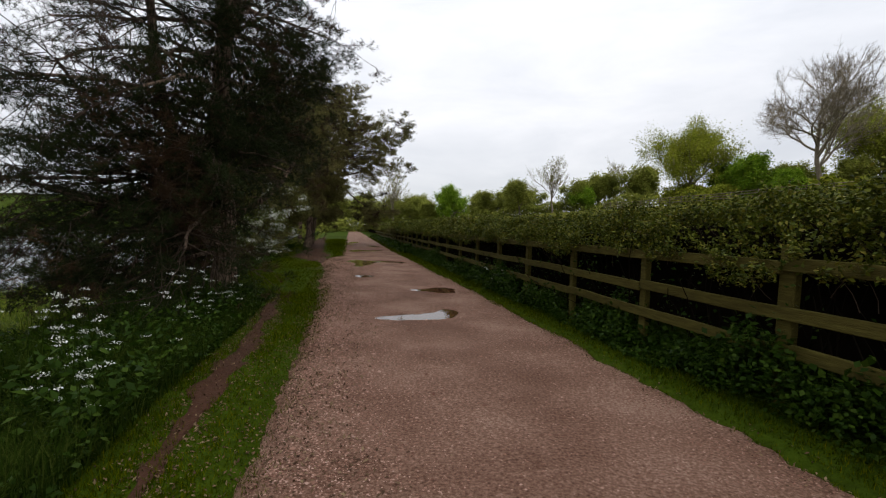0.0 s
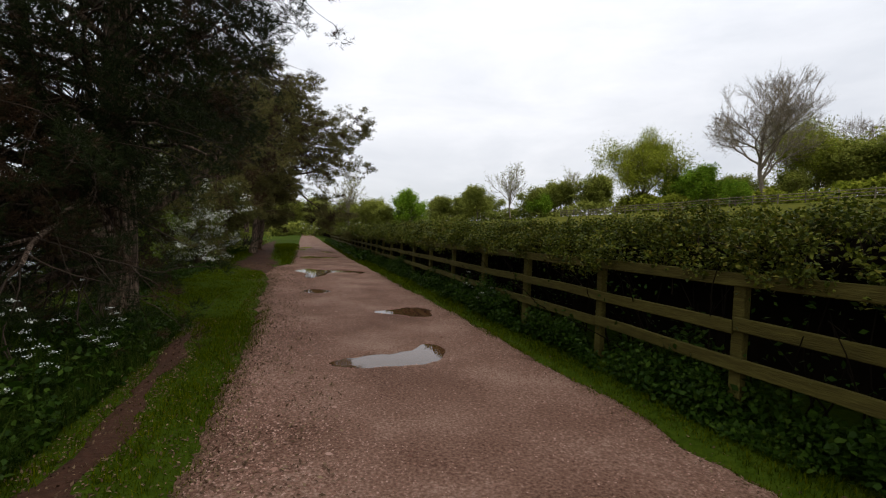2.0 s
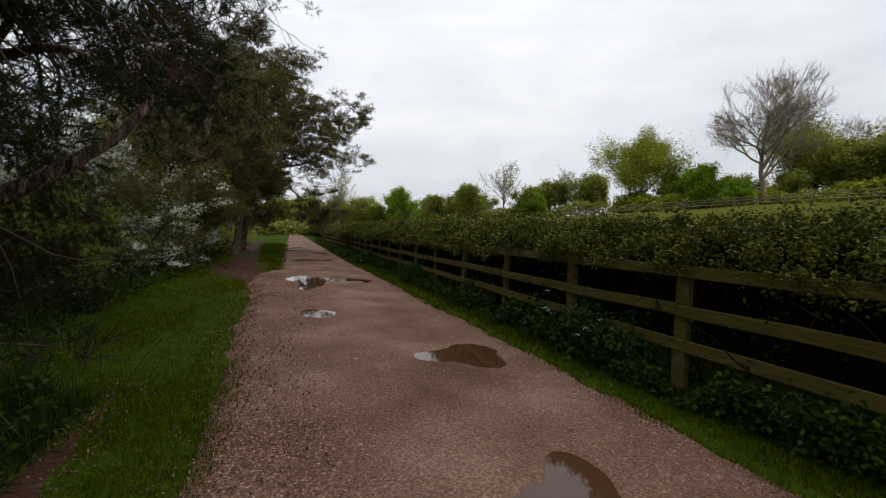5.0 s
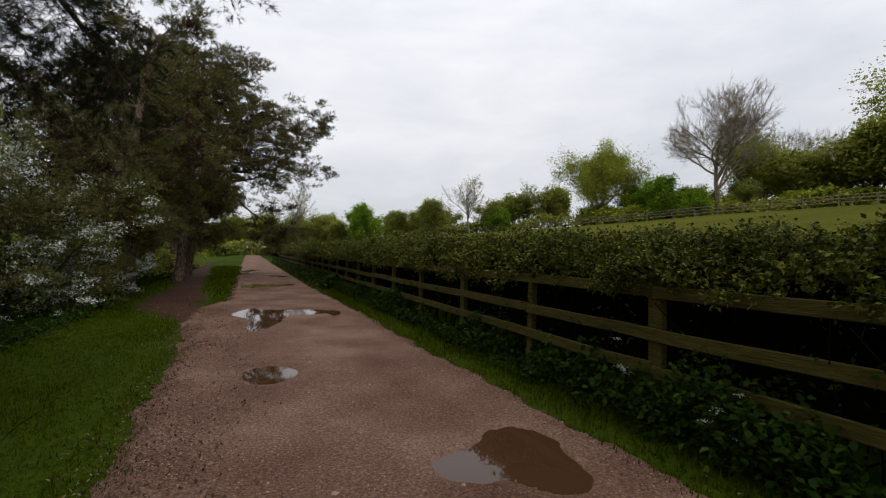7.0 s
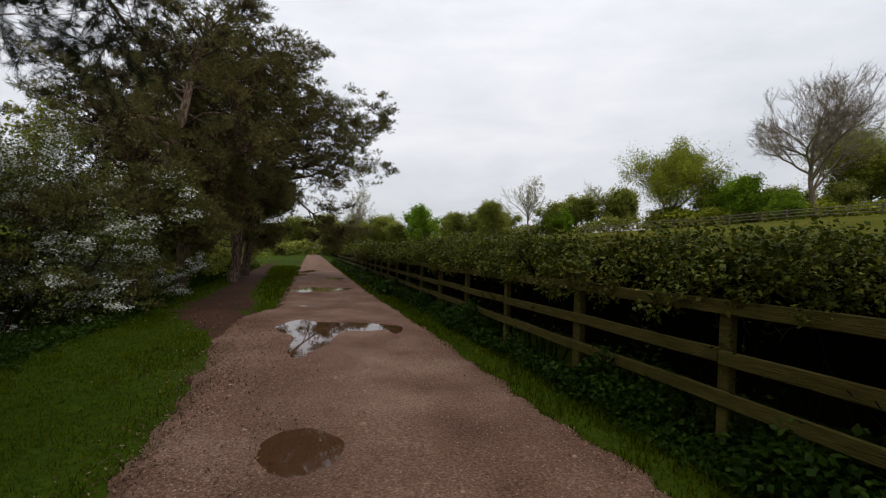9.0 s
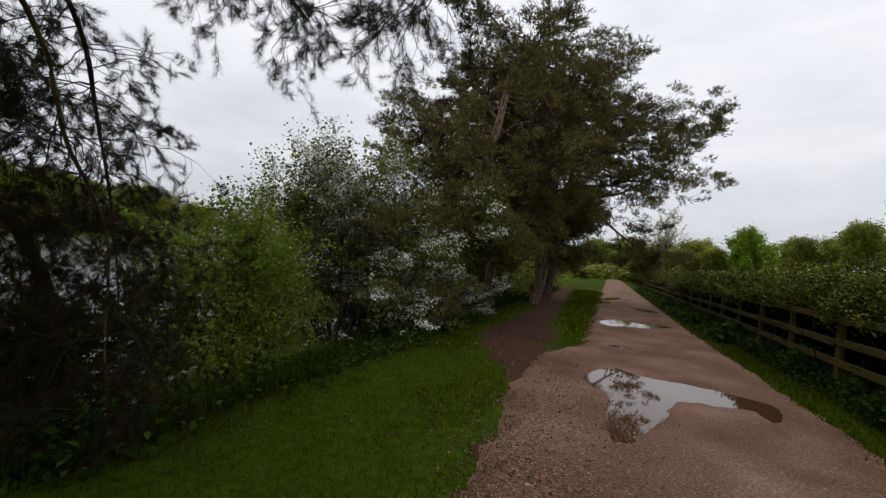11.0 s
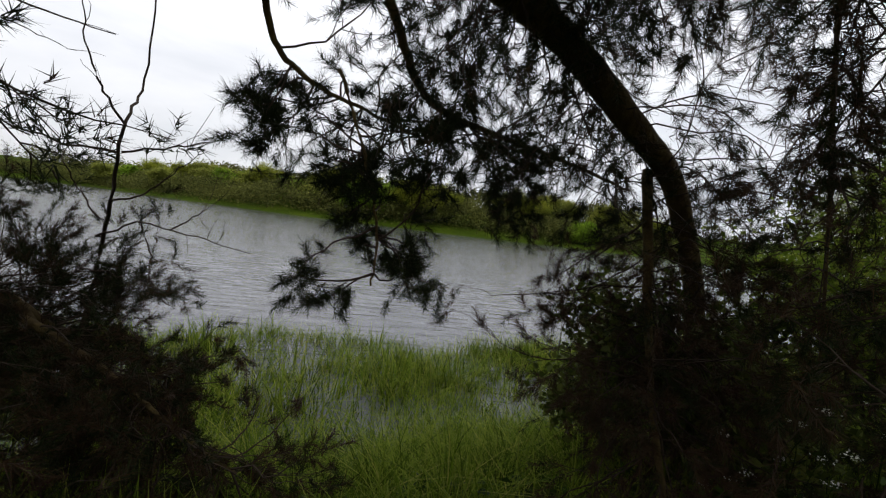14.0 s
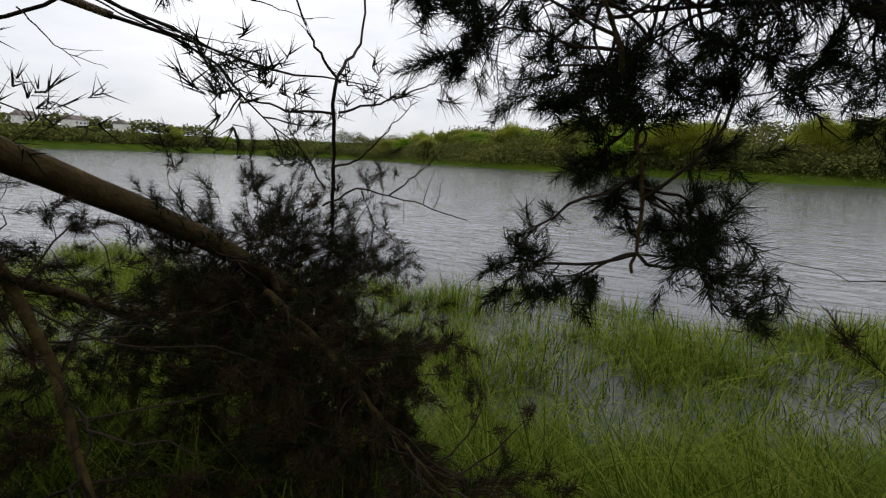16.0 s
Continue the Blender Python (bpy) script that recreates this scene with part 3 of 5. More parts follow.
def hedge_points(n, s0, s1, deep):
    """Places over the hedge's face, its domed top and a little inside."""
    s = rng.uniform(s0, s1, n)
    a = rng.uniform(0, 1, n)
    top = hedge_top(s)
    low = 1.05 + 0.13 * wave(s * 0, s * 1.3, 7) + 0.07 * wave(s * 0, s * 4.1, 2)
    uu = np.where(a < 0.40, FENCE_U - 0.03 + 0.62 * smooth(0.0, 0.55, a) ** 1.4, FENCE_U + 0.36 + (a - 0.40) * 1.75)
    zz = np.where(a < 0.40, low + (top - low) * np.sin(np.clip(a / 0.48, 0, 1) * np.pi / 2), top - 0.02 - 0.10 * np.clip(a - 0.75, 0, 1))
    bump = 0.15 * wave(s * 2.6, a * 9, 1) + 0.10 * wave(s * 7.1, a * 17, 3)
    dep = rng.uniform(0, 1, n) ** 1.8 * deep
    uu = uu - bump * (a < 0.5) + dep * (a < 0.5)
    zz = zz + 0.6 * bump * (a > 0.25) - dep * (a >= 0.35)
    x, y = XY(uu, s)
    return np.stack([x, y, zz], -1)


def hedge_shoots(n, s0, s1, per, size):
    """Leaves set in sprays along short shoots that stand out of the hedge."""
    c = hedge_points(n, s0, s1, 0.16)
    u, s = US(c[:, 0], c[:, 1])
    d = np.stack([np.clip(FENCE_U + 0.45 - u, -0.2, 0.6) * -1.6 + rng.normal(size=n) * 0.35, rng.normal(size=n) * 0.5, 0.55 + 0.35 * rng.uniform(size=n)], -1)
    d = unit(d)
    L = rng.uniform(0.06, 0.19, n) * (size / 0.05) ** 0.6
    t = rng.uniform(-0.3, 1.0, (n, per, 1))
    p = c[:, None, :] + d[:, None, :] * t * L[:, None, None] + rng.normal(size=(n, per, 3)) * size * 0.55
    return leaves(rng, p.reshape(-1, 3), size, 0.9, 0.62)


hedge = empty("hedge")
tagged(hedge, "long clipped hawthorn hedge growing over the timber fence", "hedge")
# folded sheet through the hedge, coloured near black to stand for its inner shade
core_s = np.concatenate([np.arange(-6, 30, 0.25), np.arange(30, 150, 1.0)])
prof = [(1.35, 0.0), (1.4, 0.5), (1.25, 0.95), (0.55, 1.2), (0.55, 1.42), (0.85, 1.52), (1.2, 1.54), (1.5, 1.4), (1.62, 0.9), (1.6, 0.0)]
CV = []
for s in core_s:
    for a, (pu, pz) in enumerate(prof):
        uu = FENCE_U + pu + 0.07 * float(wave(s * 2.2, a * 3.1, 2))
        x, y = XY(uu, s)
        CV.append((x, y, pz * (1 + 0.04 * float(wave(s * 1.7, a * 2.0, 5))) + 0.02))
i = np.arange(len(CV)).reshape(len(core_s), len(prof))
part("shade_core", mesh_np("shade_core", np.array(CV), np.stack([i[:-1, :-1], i[:-1, 1:], i[1:, 1:], i[1:, :-1]], -1).reshape(-1, 4)), M_HEDGESHADE, hedge, "near-black core sheet standing for shade inside the hedge")
v, f = join(leaves(rng, hedge_points(16000, -1, 12, 0.42), 0.045), hedge_shoots(6000, -1, 12, 20, 0.037), leaves(rng, hedge_points(14000, 12, 26, 0.4), 0.055), hedge_shoots(3800, 12, 26, 16, 0.052),
            hedge_shoots(3000, 26, 60, 13, 0.085), leaves(rng, hedge_points(14000, 60, 150, 0.2), 0.2))
tagged(part("leaves", mesh_np("leaves", v, f), M_HEDGE, hedge), kind="stuff")
tw = []
for k in range(900):
    s = rng.uniform(-1, 24)
    p = hedge_points(1, s, s + 0.01, 0.15)[0]
    pts, rad, _ = branch_line(rng, p + [0.1, 0, -0.2], unit(np.array([rng.normal() * 0.5 - 0.25, rng.normal() * 0.6, 0.9])), rng.uniform(0.2, 0.42), 0.004, 0.0015, 0.4, 0, 4)
    tw.append((pts, rad))
# stems in the bays under the hedge, their shade painted in as near black
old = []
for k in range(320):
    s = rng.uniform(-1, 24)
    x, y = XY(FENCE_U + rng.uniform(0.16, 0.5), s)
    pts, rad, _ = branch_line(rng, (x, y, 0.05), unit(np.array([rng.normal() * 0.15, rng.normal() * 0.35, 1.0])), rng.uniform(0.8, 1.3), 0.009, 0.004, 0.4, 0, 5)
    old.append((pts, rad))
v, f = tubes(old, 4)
tagged(part("shaded_stems", mesh_np("shaded_stems", v, f), M_HEDGESHADE, hedge), kind="stuff")
v, f = tubes(tw, 4)
tagged(part("stems", mesh_np("stems", v, f), M_TWIG, hedge), kind="stuff")
# sparse leaves hanging in the open bays under the hedge
n = 3200
s = rng.uniform(-1, 24, n)
keep = wave(s * 1.9, s * 0.7, 9) > 0.15
s = s[keep]
x, y = XY(FENCE_U + rng.uniform(-0.08, 0.26, len(s)), s)
v, f = leaves(rng, np.stack([x, y, rng.uniform(0.35, 1.15, len(s))], -1), 0.05)
tagged(part("low_leaves", mesh_np("low_leaves", v, f), M_BRAMBLE, hedge), kind="stuff")

# ---- verge plants ----
def scatter(n, u0, u1, s0, s1):
    u, s = rng.uniform(u0, u1, n), rng.uniform(s0, s1, n)
    return u, s


def lift(u, s, dz=0.0):
    x, y = XY(u, s)
    return np.stack([x, y, np.maximum(ground_z(x, y), np.where(over_edge(u, s) < 0.3, track_z(x, y), -9)) + dz], -1)


def off_path(u, s):
    rag = 0.10 * wave(u * 5, s * 3, 2) + np.abs(rng.normal(size=np.shape(u))) * np.where(s > 12, 0.28, np.minimum(0.12, 0.8 * path_half(s))) - 0.25 * np.minimum(path_half(s), 0.2)
    return (np.abs(u - path_centre(s)) > path_half(s) * np.where(s < 12, 0.55, 0.95) + rag) & (over_edge(u, s) > -0.10 + 0.09 * wave(u * 0 + 2.1, s * 1.9) + 0.06 * wave(u * 9, s * 7) + np.abs(rng.normal(size=np.shape(u))) * 0.17)


def grass_patch(n, u0, u1, s0, s1, h, w, lean=0.4, segs=2):
    u, s = scatter(n, u0, u1, s0, s1)
    k = off_path(u, s)
    u, s = u[k], s[k]
    hh = h * (0.7 + 0.5 * (wave(u * 1.7, s * 1.1, 2) > 0.1) + 0.3 * rng.uniform(size=len(u)))
    return blades(rng, lift(u, s, -0.01), hh, w, lean, segs)


v, f = join(grass_patch(80000, -2.9, -1.2, -0.5, 9, 0.045, 0.0065, 0.7, 1), grass_patch(72000, -4.2, -1.1, 9, 21, 0.05, 0.009, 0.7, 1), grass_patch(20000, -5.0, -1.1, 21, 46, 0.10, 0.026, 0.4, 1),
            grass_patch(36000, 1.25, 2.3, 0, 9, 0.055, 0.007, 0.6, 1), grass_patch(30000, 1.1, 2.3, 9, 24, 0.07, 0.011, 0.5, 1), grass_patch(9000, 1.1, 2.3, 24, 60, 0.11, 0.035, 0.4, 1))
tagged(part("short_grass", mesh_np("short_grass", v, f), M_GRASS), "short green verge grass beside the gravel track", "grass", kind="stuff")
v, f = join(grass_patch(22000, -6.2, -2.75, -1, 9, 0.32, 0.010, 0.65, 2), grass_patch(16000, -3.0, -2.3, -1, 8.6, 0.27, 0.008, 0.65, 2), grass_patch(26000, -7.5, -3.9, 9, 22, 0.24, 0.010, 0.65, 2), grass_patch(9000, -9, -4.6, 22, 50, 0.4, 0.04, 0.5, 1))
tagged(part("tall_grass", mesh_np("tall_grass", v, f), M_TALL), "tall rough grass on the lakeside bank", "grass", kind="stuff")


def herb_leaves(n, u0, u1, s0, s1, h, size):
    u, s = scatter(n, u0, u1, s0, s1)
    k = off_path(u, s) & (wave(u * 2.2, s * 1.9, 6) + rng.normal(size=n) * 0.5 > -0.25)
    u, s = u[k], s[k]
    p = lift(u, s)
    mound = h * (0.42 + 0.62 * wave(u * 2.3, s * 2.1, 4)) * np.clip(rng.uniform(0.1, 1.1, len(u)), 0, 1)
    p[:, 2] += np.maximum(mound, 0.02)
    return leaves(rng, p, size, 1.0, 0.7)


v, f = join(herb_leaves(38000, 2.02, 2.55, -0.5, 9, 0.56, 0.046), herb_leaves(13000, 2.08, 2.55, -0.5, 14, 0.70, 0.062), herb_leaves(34000, 1.98, 2.55, 9, 24, 0.56, 0.054), herb_leaves(7000, 1.65, 2.4, 24, 60, 0.45, 0.16))
tagged(part("brambles", mesh_np("brambles", v, f), M_BRAMBLE), "bramble and nettle leaves crowding the foot of the fence", "weeds", kind="stuff")
v, f = join(herb_leaves(24000, -6.0, -2.6, -1, 9, 0.40, 0.055), herb_leaves(15000, -3.2, -2.28, -1, 8.4, 0.40, 0.05), herb_leaves(16000, -7.0, -3.7, 9, 22, 0.30, 0.07))
tagged(part("nettles", mesh_np("nettles", v, f), M_BRAMBLE), "nettles and herbs on the shaded bank", "weeds", kind="stuff")


def parsley(seed, h):
    r = np.random.default_rng(seed)
    e = empty("cow_parsley")
    lines, heads = [], []
    pts, rad, d = branch_line(r, (0, 0, -0.02), (0, 0, 1), h * 0.75, 0.006, 0.003, 0.12, 0, 5)
    lines.append((pts, rad))
    for k in range(4):
        q = pts[2 + k % 4]
        p2, r2, d2 = branch_line(r, q, unit(np.array([r.normal() * 0.5, r.normal() * 0.5, 0.9])), h * r.uniform(0.22, 0.42), 0.003, 0.0015, 0.15, 0.1, 4)
        lines.append((p2, r2))
        heads.append(p2[-1])
    v, f = tubes(lines, 5)
    stem = part("stem", mesh_np("stem", v, f), M_TALL, e)
    lv = r.normal(size=(70, 3)) * [0.16, 0.16, 0.0] * h + np.stack([np.zeros(70), np.zeros(70), r.uniform(0.08, 0.6, 70) * h], -1)
    v, f = leaves(r, lv, 0.07, 0.9, 0.5)
    tagged(part("leaf_spray", mesh_np("leaf_spray", v, f), M_BRAMBLE, e), kind="stuff")
    for q in heads:
        c = q + r.normal(size=(24, 3)) * [0.021, 0.021, 0.005]
        v, f = leaves(r, c, 0.011, 1.5, 0.95)
        tagged(part("umbel", mesh_np("umbel", v, f), M_BLOSSOM, stem, "flat white flower head"), kind="stuff")
    return tagged(e, "cow parsley with lacy white flower heads in the grass", "wildflower", "cow parsley along the bank")


masters = [parsley(40 + k, hh) for k, hh in enumerate((0.62, 0.75, 0.5))]
pr = np.random.default_rng(8)
spots = [(pr.uniform(-4.4, -2.7), pr.uniform(1.2, 7.2)) for _ in range(9)] + [(pr.uniform(-4.8, -3.9), pr.uniform(12.2, 14)) for _ in range(9)] + [(pr.uniform(-6.5, -4.6), pr.uniform(14, 27)) for _ in range(40)]
spots += [(pr.uniform(-3.7, -2.55), pr.uniform(1.6, 4.2)) for _ in range(6)]
spots += [(pr.uniform(-3.7, -2.6), pr.uniform(4.0, 7.8)) for _ in range(7)]
spots += [(pr.uniform(-3.3, -2.45), pr.uniform(1.8, 4.6)) for _ in range(9)]
spots += [(2.05, 9.6), (2.1, 10.6), (-2.5, 5.1), (-2.62, 5.6), (-2.45, 5.9), (-2.7, 4.8), (-2.55, 6.4)]
for k, (u, s) in enumerate(spots):
    x, y = XY(u, s)
    z = float(ground_z(x, y))
    m = pose(x, y, z, 0, 0, pr.uniform(0, 360))
    if k < 3:
        masters[k].matrix_basis = m
    else:
        copy_thing(masters[k % 3], m)

# ---- reeds at the lake edge ----
n = 150000
u, s = scatter(n, -12.8, -6.2, 0, 22)
x, y = XY(u, s)
g = ground_z(x, y)
lim = -11.6 + 0.7 * wave(s * 0, s * 0.9, 2) + 0.35 * wave(u * 0, s * 2.9, 1)
dens = 0.22 + 0.78 * smooth(-0.25, 0.35, 0.6 * wave(x * 1.3, y * 1.3, 4) + 0.6 * wave(x * 3.7, y * 3.7, 2))
k = (g < -0.75) & (u > lim) & (rng.uniform(size=n) < dens)
x, y, g = x[k], y[k], g[k]
v, f = blades(rng, np.stack([x, y, np.maximum(g, WATER - 0.15)], -1), 0.5 + 0.14 * wave(x * 1.4, y * 1.4, 1) + 0.24 * wave(x * 3.7, y * 3.7, 6), 0.016, 0.8, 3)
m = 46000
u2, s2 = scatter(m, -8.6, -4.6, 6.5, 17)
x2, y2 = XY(u2, s2)
g2 = ground_z(x2, y2)
k2 = (g2 > -1.25) & (wave(x2 * 1.9, y2 * 1.9, 7) + rng.normal(size=m) * 0.4 > -0.4) & (u2 < -5.0 + 0.4 * wave(s2 * 0, s2, 2))
v2, f2 = blades(rng, np.stack([x2, y2, g2 - 0.02], -1)[k2], 0.46 + 0.14 * wave(x2 * 1.5, y2 * 1.5, 2)[k2], 0.011, 0.8, 2)


def tussocks(n, u0, u1, s0, s1, per, h, w):
    """Sedge in arching clumps that spill outwards."""
    u, s = scatter(n, u0, u1, s0, s1)
    x, y = XY(u, s)
    k = (ground_z(x, y) > WATER - 0.25)
    c = np.stack([x, y, np.maximum(ground_z(x, y), WATER) - 0.03], -1)[k]
    size = rng.uniform(0.6, 1.25, len(c))
    p = np.repeat(c, per, 0)
    p[:, :2] += rng.normal(size=(len(p), 2)) * 0.055
    return blades(rng, p, h * np.repeat(size, per), w, 1.15, 4)


v, f = join((v, f), (v2, f2), tussocks(420, -9.6, -5.4, 7, 17, 60, 0.62, 0.010), tussocks(150, -8.2, -5.7, 10.0, 13.8, 45, 0.5, 0.008))
tagged(part("reeds", mesh_np("reeds", v, f), M_REED), "green reeds and sedge standing in shallow water", "reeds", kind="stuff")

# ---- pines ----
def pine(name, seed, height, trunk_r, limbs, needle_mat, label, per=1, needles=12, nlen=0.09, nwid=0.004, lean=(0.0, 0.0), dry=0.0, bark=None, kids=(7, 5), droop=-0.25, tip_sub=0.07, ends=2, pad=0):
    """limbs: list of (height fraction, heading in degrees, length, rise)."""
    r = np.random.default_rng(seed)
    e = empty(name)
    n = 12
    tp = np.stack([np.linspace(0, lean[0], n) + 0.05 * np.sin(np.arange(n) * 1.1), np.linspace(0, lean[1], n) + 0.04 * np.cos(np.arange(n) * 0.9), np.linspace(-0.25, height, n)], -1)
    tr = trunk_r * (1.0 - 0.8 * np.linspace(0, 1, n) ** 1.2)
    tr[0] *= 1.35
    tr[1] *= 1.02
    v, f = tubes([(tp, tr)], 18)
    c = np.repeat(tp, 18, 0)
    out = unit(v - c)
    ang = np.arctan2(out[:, 1], out[:, 0])
    v = v + out * (0.06 * trunk_r * np.sin(ang * 9 + v[:, 2] * 2.0) + 0.05 * trunk_r * np.sin(ang * 4 - v[:, 2] * 3.1))[:, None]
    part("trunk", mesh_np("trunk", v, f), bark or M_PINEBARK, e)
    thin, tips = [], []
    for hf, hd, L, rise in limbs:
        k = hf * (n - 1)
        i0 = min(int(k), n - 2)
        q = tp[i0] + (tp[i0 + 1] - tp[i0]) * (k - i0)
        a = radians(hd)
        lines = []
        cfg = dict(depth=2, kids=(int(kids[0] * max(1.0, L / 3.6)), kids[1]), start=(0.15, 0.1), angle=(0.4, 1.1), ratio=(0.36, 0.58), taper=0.35, bend=0.35, up=droop, thin=0.5, flat=0.8, lift=0.0, rmin=0.006)
        if L > 5:
            cfg.update(depth=3, kids=(10, 5, 4), start=(0.42, 0.15, 0.1), ratio=(0.28, 0.46), up=0.15)
        grow(r, q, unit(np.array([-math.sin(a), math.cos(a), rise])), L, min(trunk_r * 0.36, 0.022 + L * 0.009), 0, cfg, lines, tips)
        v, f = tubes(lines[:1], 8)
        part("limb", mesh_np("limb", v, f), bark or M_PINEBARK, e)
        thin += lines[1:]
    v, f = tubes(thin, 3)
    tagged(part("twigs", mesh_np("twigs", v, f), M_TWIG, e), kind="stuff")
    if pad:
        # rounded needle pads at the ends of the branchlets
        tips = [t for k, t in enumerate(tips) if k % 4 == 3 or k % 12 == 1]
        P = np.repeat(np.array([t[0] for t in tips]), per, 0)
        D = np.repeat(np.array([t[1] for t in tips]), per, 0)
        w = np.repeat(r.uniform(0.6, 1.35, len(tips)), per)[:, None]
        off = unit(r.normal(size=P.shape)) * r.uniform(0.35, 1.0, (len(P), 1)) * pad * w * np.array([1, 1, 0.5])
        P, D = P + off, D * 0.5 + unit(off) * 0.9 + [0, 0, 0.35]
    else:
        tips = [t for k, t in enumerate(tips) if k % 4 >= 4 - ends]
        P = np.array([t[0] for t in tips])
        D = np.array([t[1] for t in tips])
        P = np.repeat(P, per, 0) + r.normal(size=(len(P) * per, 3)) * tip_sub * np.array([1, 1, 0.6])
        D = np.repeat(D, per, 0) + r.normal(size=(len(P), 3)) * 0.5 + [0, 0, 0.25]
    isdry = wave(P[:, 0] * 1.6, P[:, 1] * 1.6 + P[:, 2] * 1.9, seed) > 1.0 - 2.0 * dry
    for name_, sel, mat_ in (("needles", ~isdry, needle_mat), ("dry_needles", isdry, M_NEEDLE_DRY)):
        if sel.any():
            v, f = tufts(r, P[sel], D[sel] + [0, 0, 0.3], needles, nlen, nwid, 1.0, 0.4)
            tagged(part(name_, mesh_np(name_, v, f), mat_, e), kind="stuff")
    return tagged(e, label, "pine tree")


lr = random.Random(3)
# the big pine at the bank
bx, by = -4.08, 8.58
limbs = []
for k in range(38):
    hf = 0.22 + 0.78 * k / 38
    hd = lr.uniform(0, 360)
    L = lr.uniform(2.2, 3.6) * (1.12 - 0.5 * hf)
    if hf < 0.40 and not 140 < hd < 200:
        hd = lr.uniform(142, 200)
    if hf < 0.6 and 60 < hd < 140:
        hd += 80
    if 200 <= hd <= 345:
        L = min(L, 1.7)
    limbs.append((hf, hd, L, lr.uniform(-0.1, 0.4)))
limbs += [(0.22 + 0.018 * k, 140 + (k * 37) % 56, 2.3 + 0.9 * ((k * 7) % 5) / 5, -0.05 + 0.03 * (k % 5)) for k in range(8)]
limbs += [(0.26, 215, 1.9, 0.2), (0.26, 235, 1.7, 0.2), (0.25, 195, 2.2, 0.15), (0.28, 220, 1.9, 0.2), (0.30, 205, 2.1, 0.15), (0.26, 250, 1.6, 0.2), (0.33, 190, 2.4, 0.2), (0.38, 225, 1.9, 0.25), (0.5, 205, 2.2, 0.3), (0.19, 120, 2.6, 0.1),
          (0.46, 15, 4.2, 0.15), (0.50, 45, 4.2, 0.15), (0.52, -10, 3.0, 0.25), (0.22, 170, 2.8, 0.05), (0.24, 150, 3.2, 0.05), (0.13, 120, 2.6, -0.05), (0.25, 190, 2.4, 0.1), (0.2, 160, 2.6, 0.05), (0.26, 178, 3.2, 0.15),
          (0.34, 230, 1.8, 0.3), (0.36, 265, 1.7, 0.3), (0.42, 300, 1.7, 0.3), (0.45, 215, 2.0, 0.3), (0.55, 250, 2.0, 0.3), (0.62, 280, 2.0, 0.3), (0.7, 240, 2.0, 0.3)]
limbs += [(0.11 + 0.013 * k, 146 + (k * 29) % 44, 2.4 + 0.8 * ((k * 3) % 4) / 4, -0.06 + 0.04 * (k % 4)) for k in range(8)]
limbs += [(0.46 + 0.035 * k, 125 + (k * 41) % 80, 2.3 + 0.2 * (k % 4), 0.1 + 0.05 * (k % 3)) for k in range(13)]
limbs += [(0.40, 5, 2.5, 0.1), (0.44, 30, 2.9, 0.1), (0.36, 22, 2.3, 0.05), (0.50, -5, 2.6, 0.2), (0.55, 25, 2.9, 0.2), (0.42, 52, 2.8, 0.1), (0.48, 14, 3.2, 0.12)]
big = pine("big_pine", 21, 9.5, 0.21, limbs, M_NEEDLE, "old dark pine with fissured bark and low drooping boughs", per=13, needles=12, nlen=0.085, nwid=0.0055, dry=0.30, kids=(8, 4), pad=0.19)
for nm, pts, r0, r1 in (("second_stem", [(0, 0, 1.45), (-0.42, -0.27, 2.25), (-0.75, -0.46, 3.0), (-0.92, -0.56, 4.2), (-1.05, -0.62, 6.2), (-1.2, -0.7, 7.6)], 0.125, 0.04),
                        ("limb", [(0, 0, 1.35), (0.45, 0.28, 1.7), (0.85, 0.52, 2.1), (1.15, 0.8, 2.8)], 0.075, 0.025), ("limb", [(0, 0, 1.6), (-0.7, -0.5, 1.75), (-1.5, -1.0, 1.7), (-2.2, -1.5, 1.9)], 0.07, 0.02)):
    P = np.array(pts, float)
    tt = np.linspace(0, len(P) - 1, 6 * len(P))
    C = np.stack([np.interp(tt, np.arange(len(P)), P[:, j]) for j in range(3)], -1)
    for _ in range(3):
        C[1:-1] = (C[:-2] + 2 * C[1:-1] + C[2:]) / 4
    v, f = tubes([(C, np.linspace(r0, r1, len(C)))], 12)
    part(nm, mesh_np(nm, v, f), M_PINEBARK, big)
big.matrix_basis = pose(bx, by, float(ground_z(bx, by)))


# ---- loose stones along the track's edge ----
def pebbles(n, u0, u1, s0, s1, r0, r1):
    s = rng.uniform(s0, s1, n)
    u = u0 + (u1 - u0) * np.abs(rng.normal(size=n)) * 0.6
    x, y = XY(u, s)
    p = np.stack([x, y, track_z(x, y) + 0.001], -1)
    rr = rng.uniform(r0, r1, (n, 1, 1)) * rng.uniform(0.6, 1.3, (n, 6, 1))
    a = rng.uniform(0, 6.28, n)
    base = np.array([[1, 0, 0], [0, 1, 0], [-1, 0, 0], [0, -1, 0], [0, 0, 0.6], [0, 0, -0.6]])
    c, d = np.cos(a)[:, None], np.sin(a)[:, None]
    q = np.stack([base[None, :, 0] * c - base[None, :, 1] * d, base[None, :, 0] * d + base[None, :, 1] * c, np.repeat(base[None, :, 2], n, 0)], -1) * rr + p[:, None, :]
    t = np.array([[0, 1, 4], [1, 2, 4], [2, 3, 4], [3, 0, 4]])
    return q.reshape(-1, 3), (np.arange(n)[:, None, None] * 6 + t[None]).reshape(-1, 3)


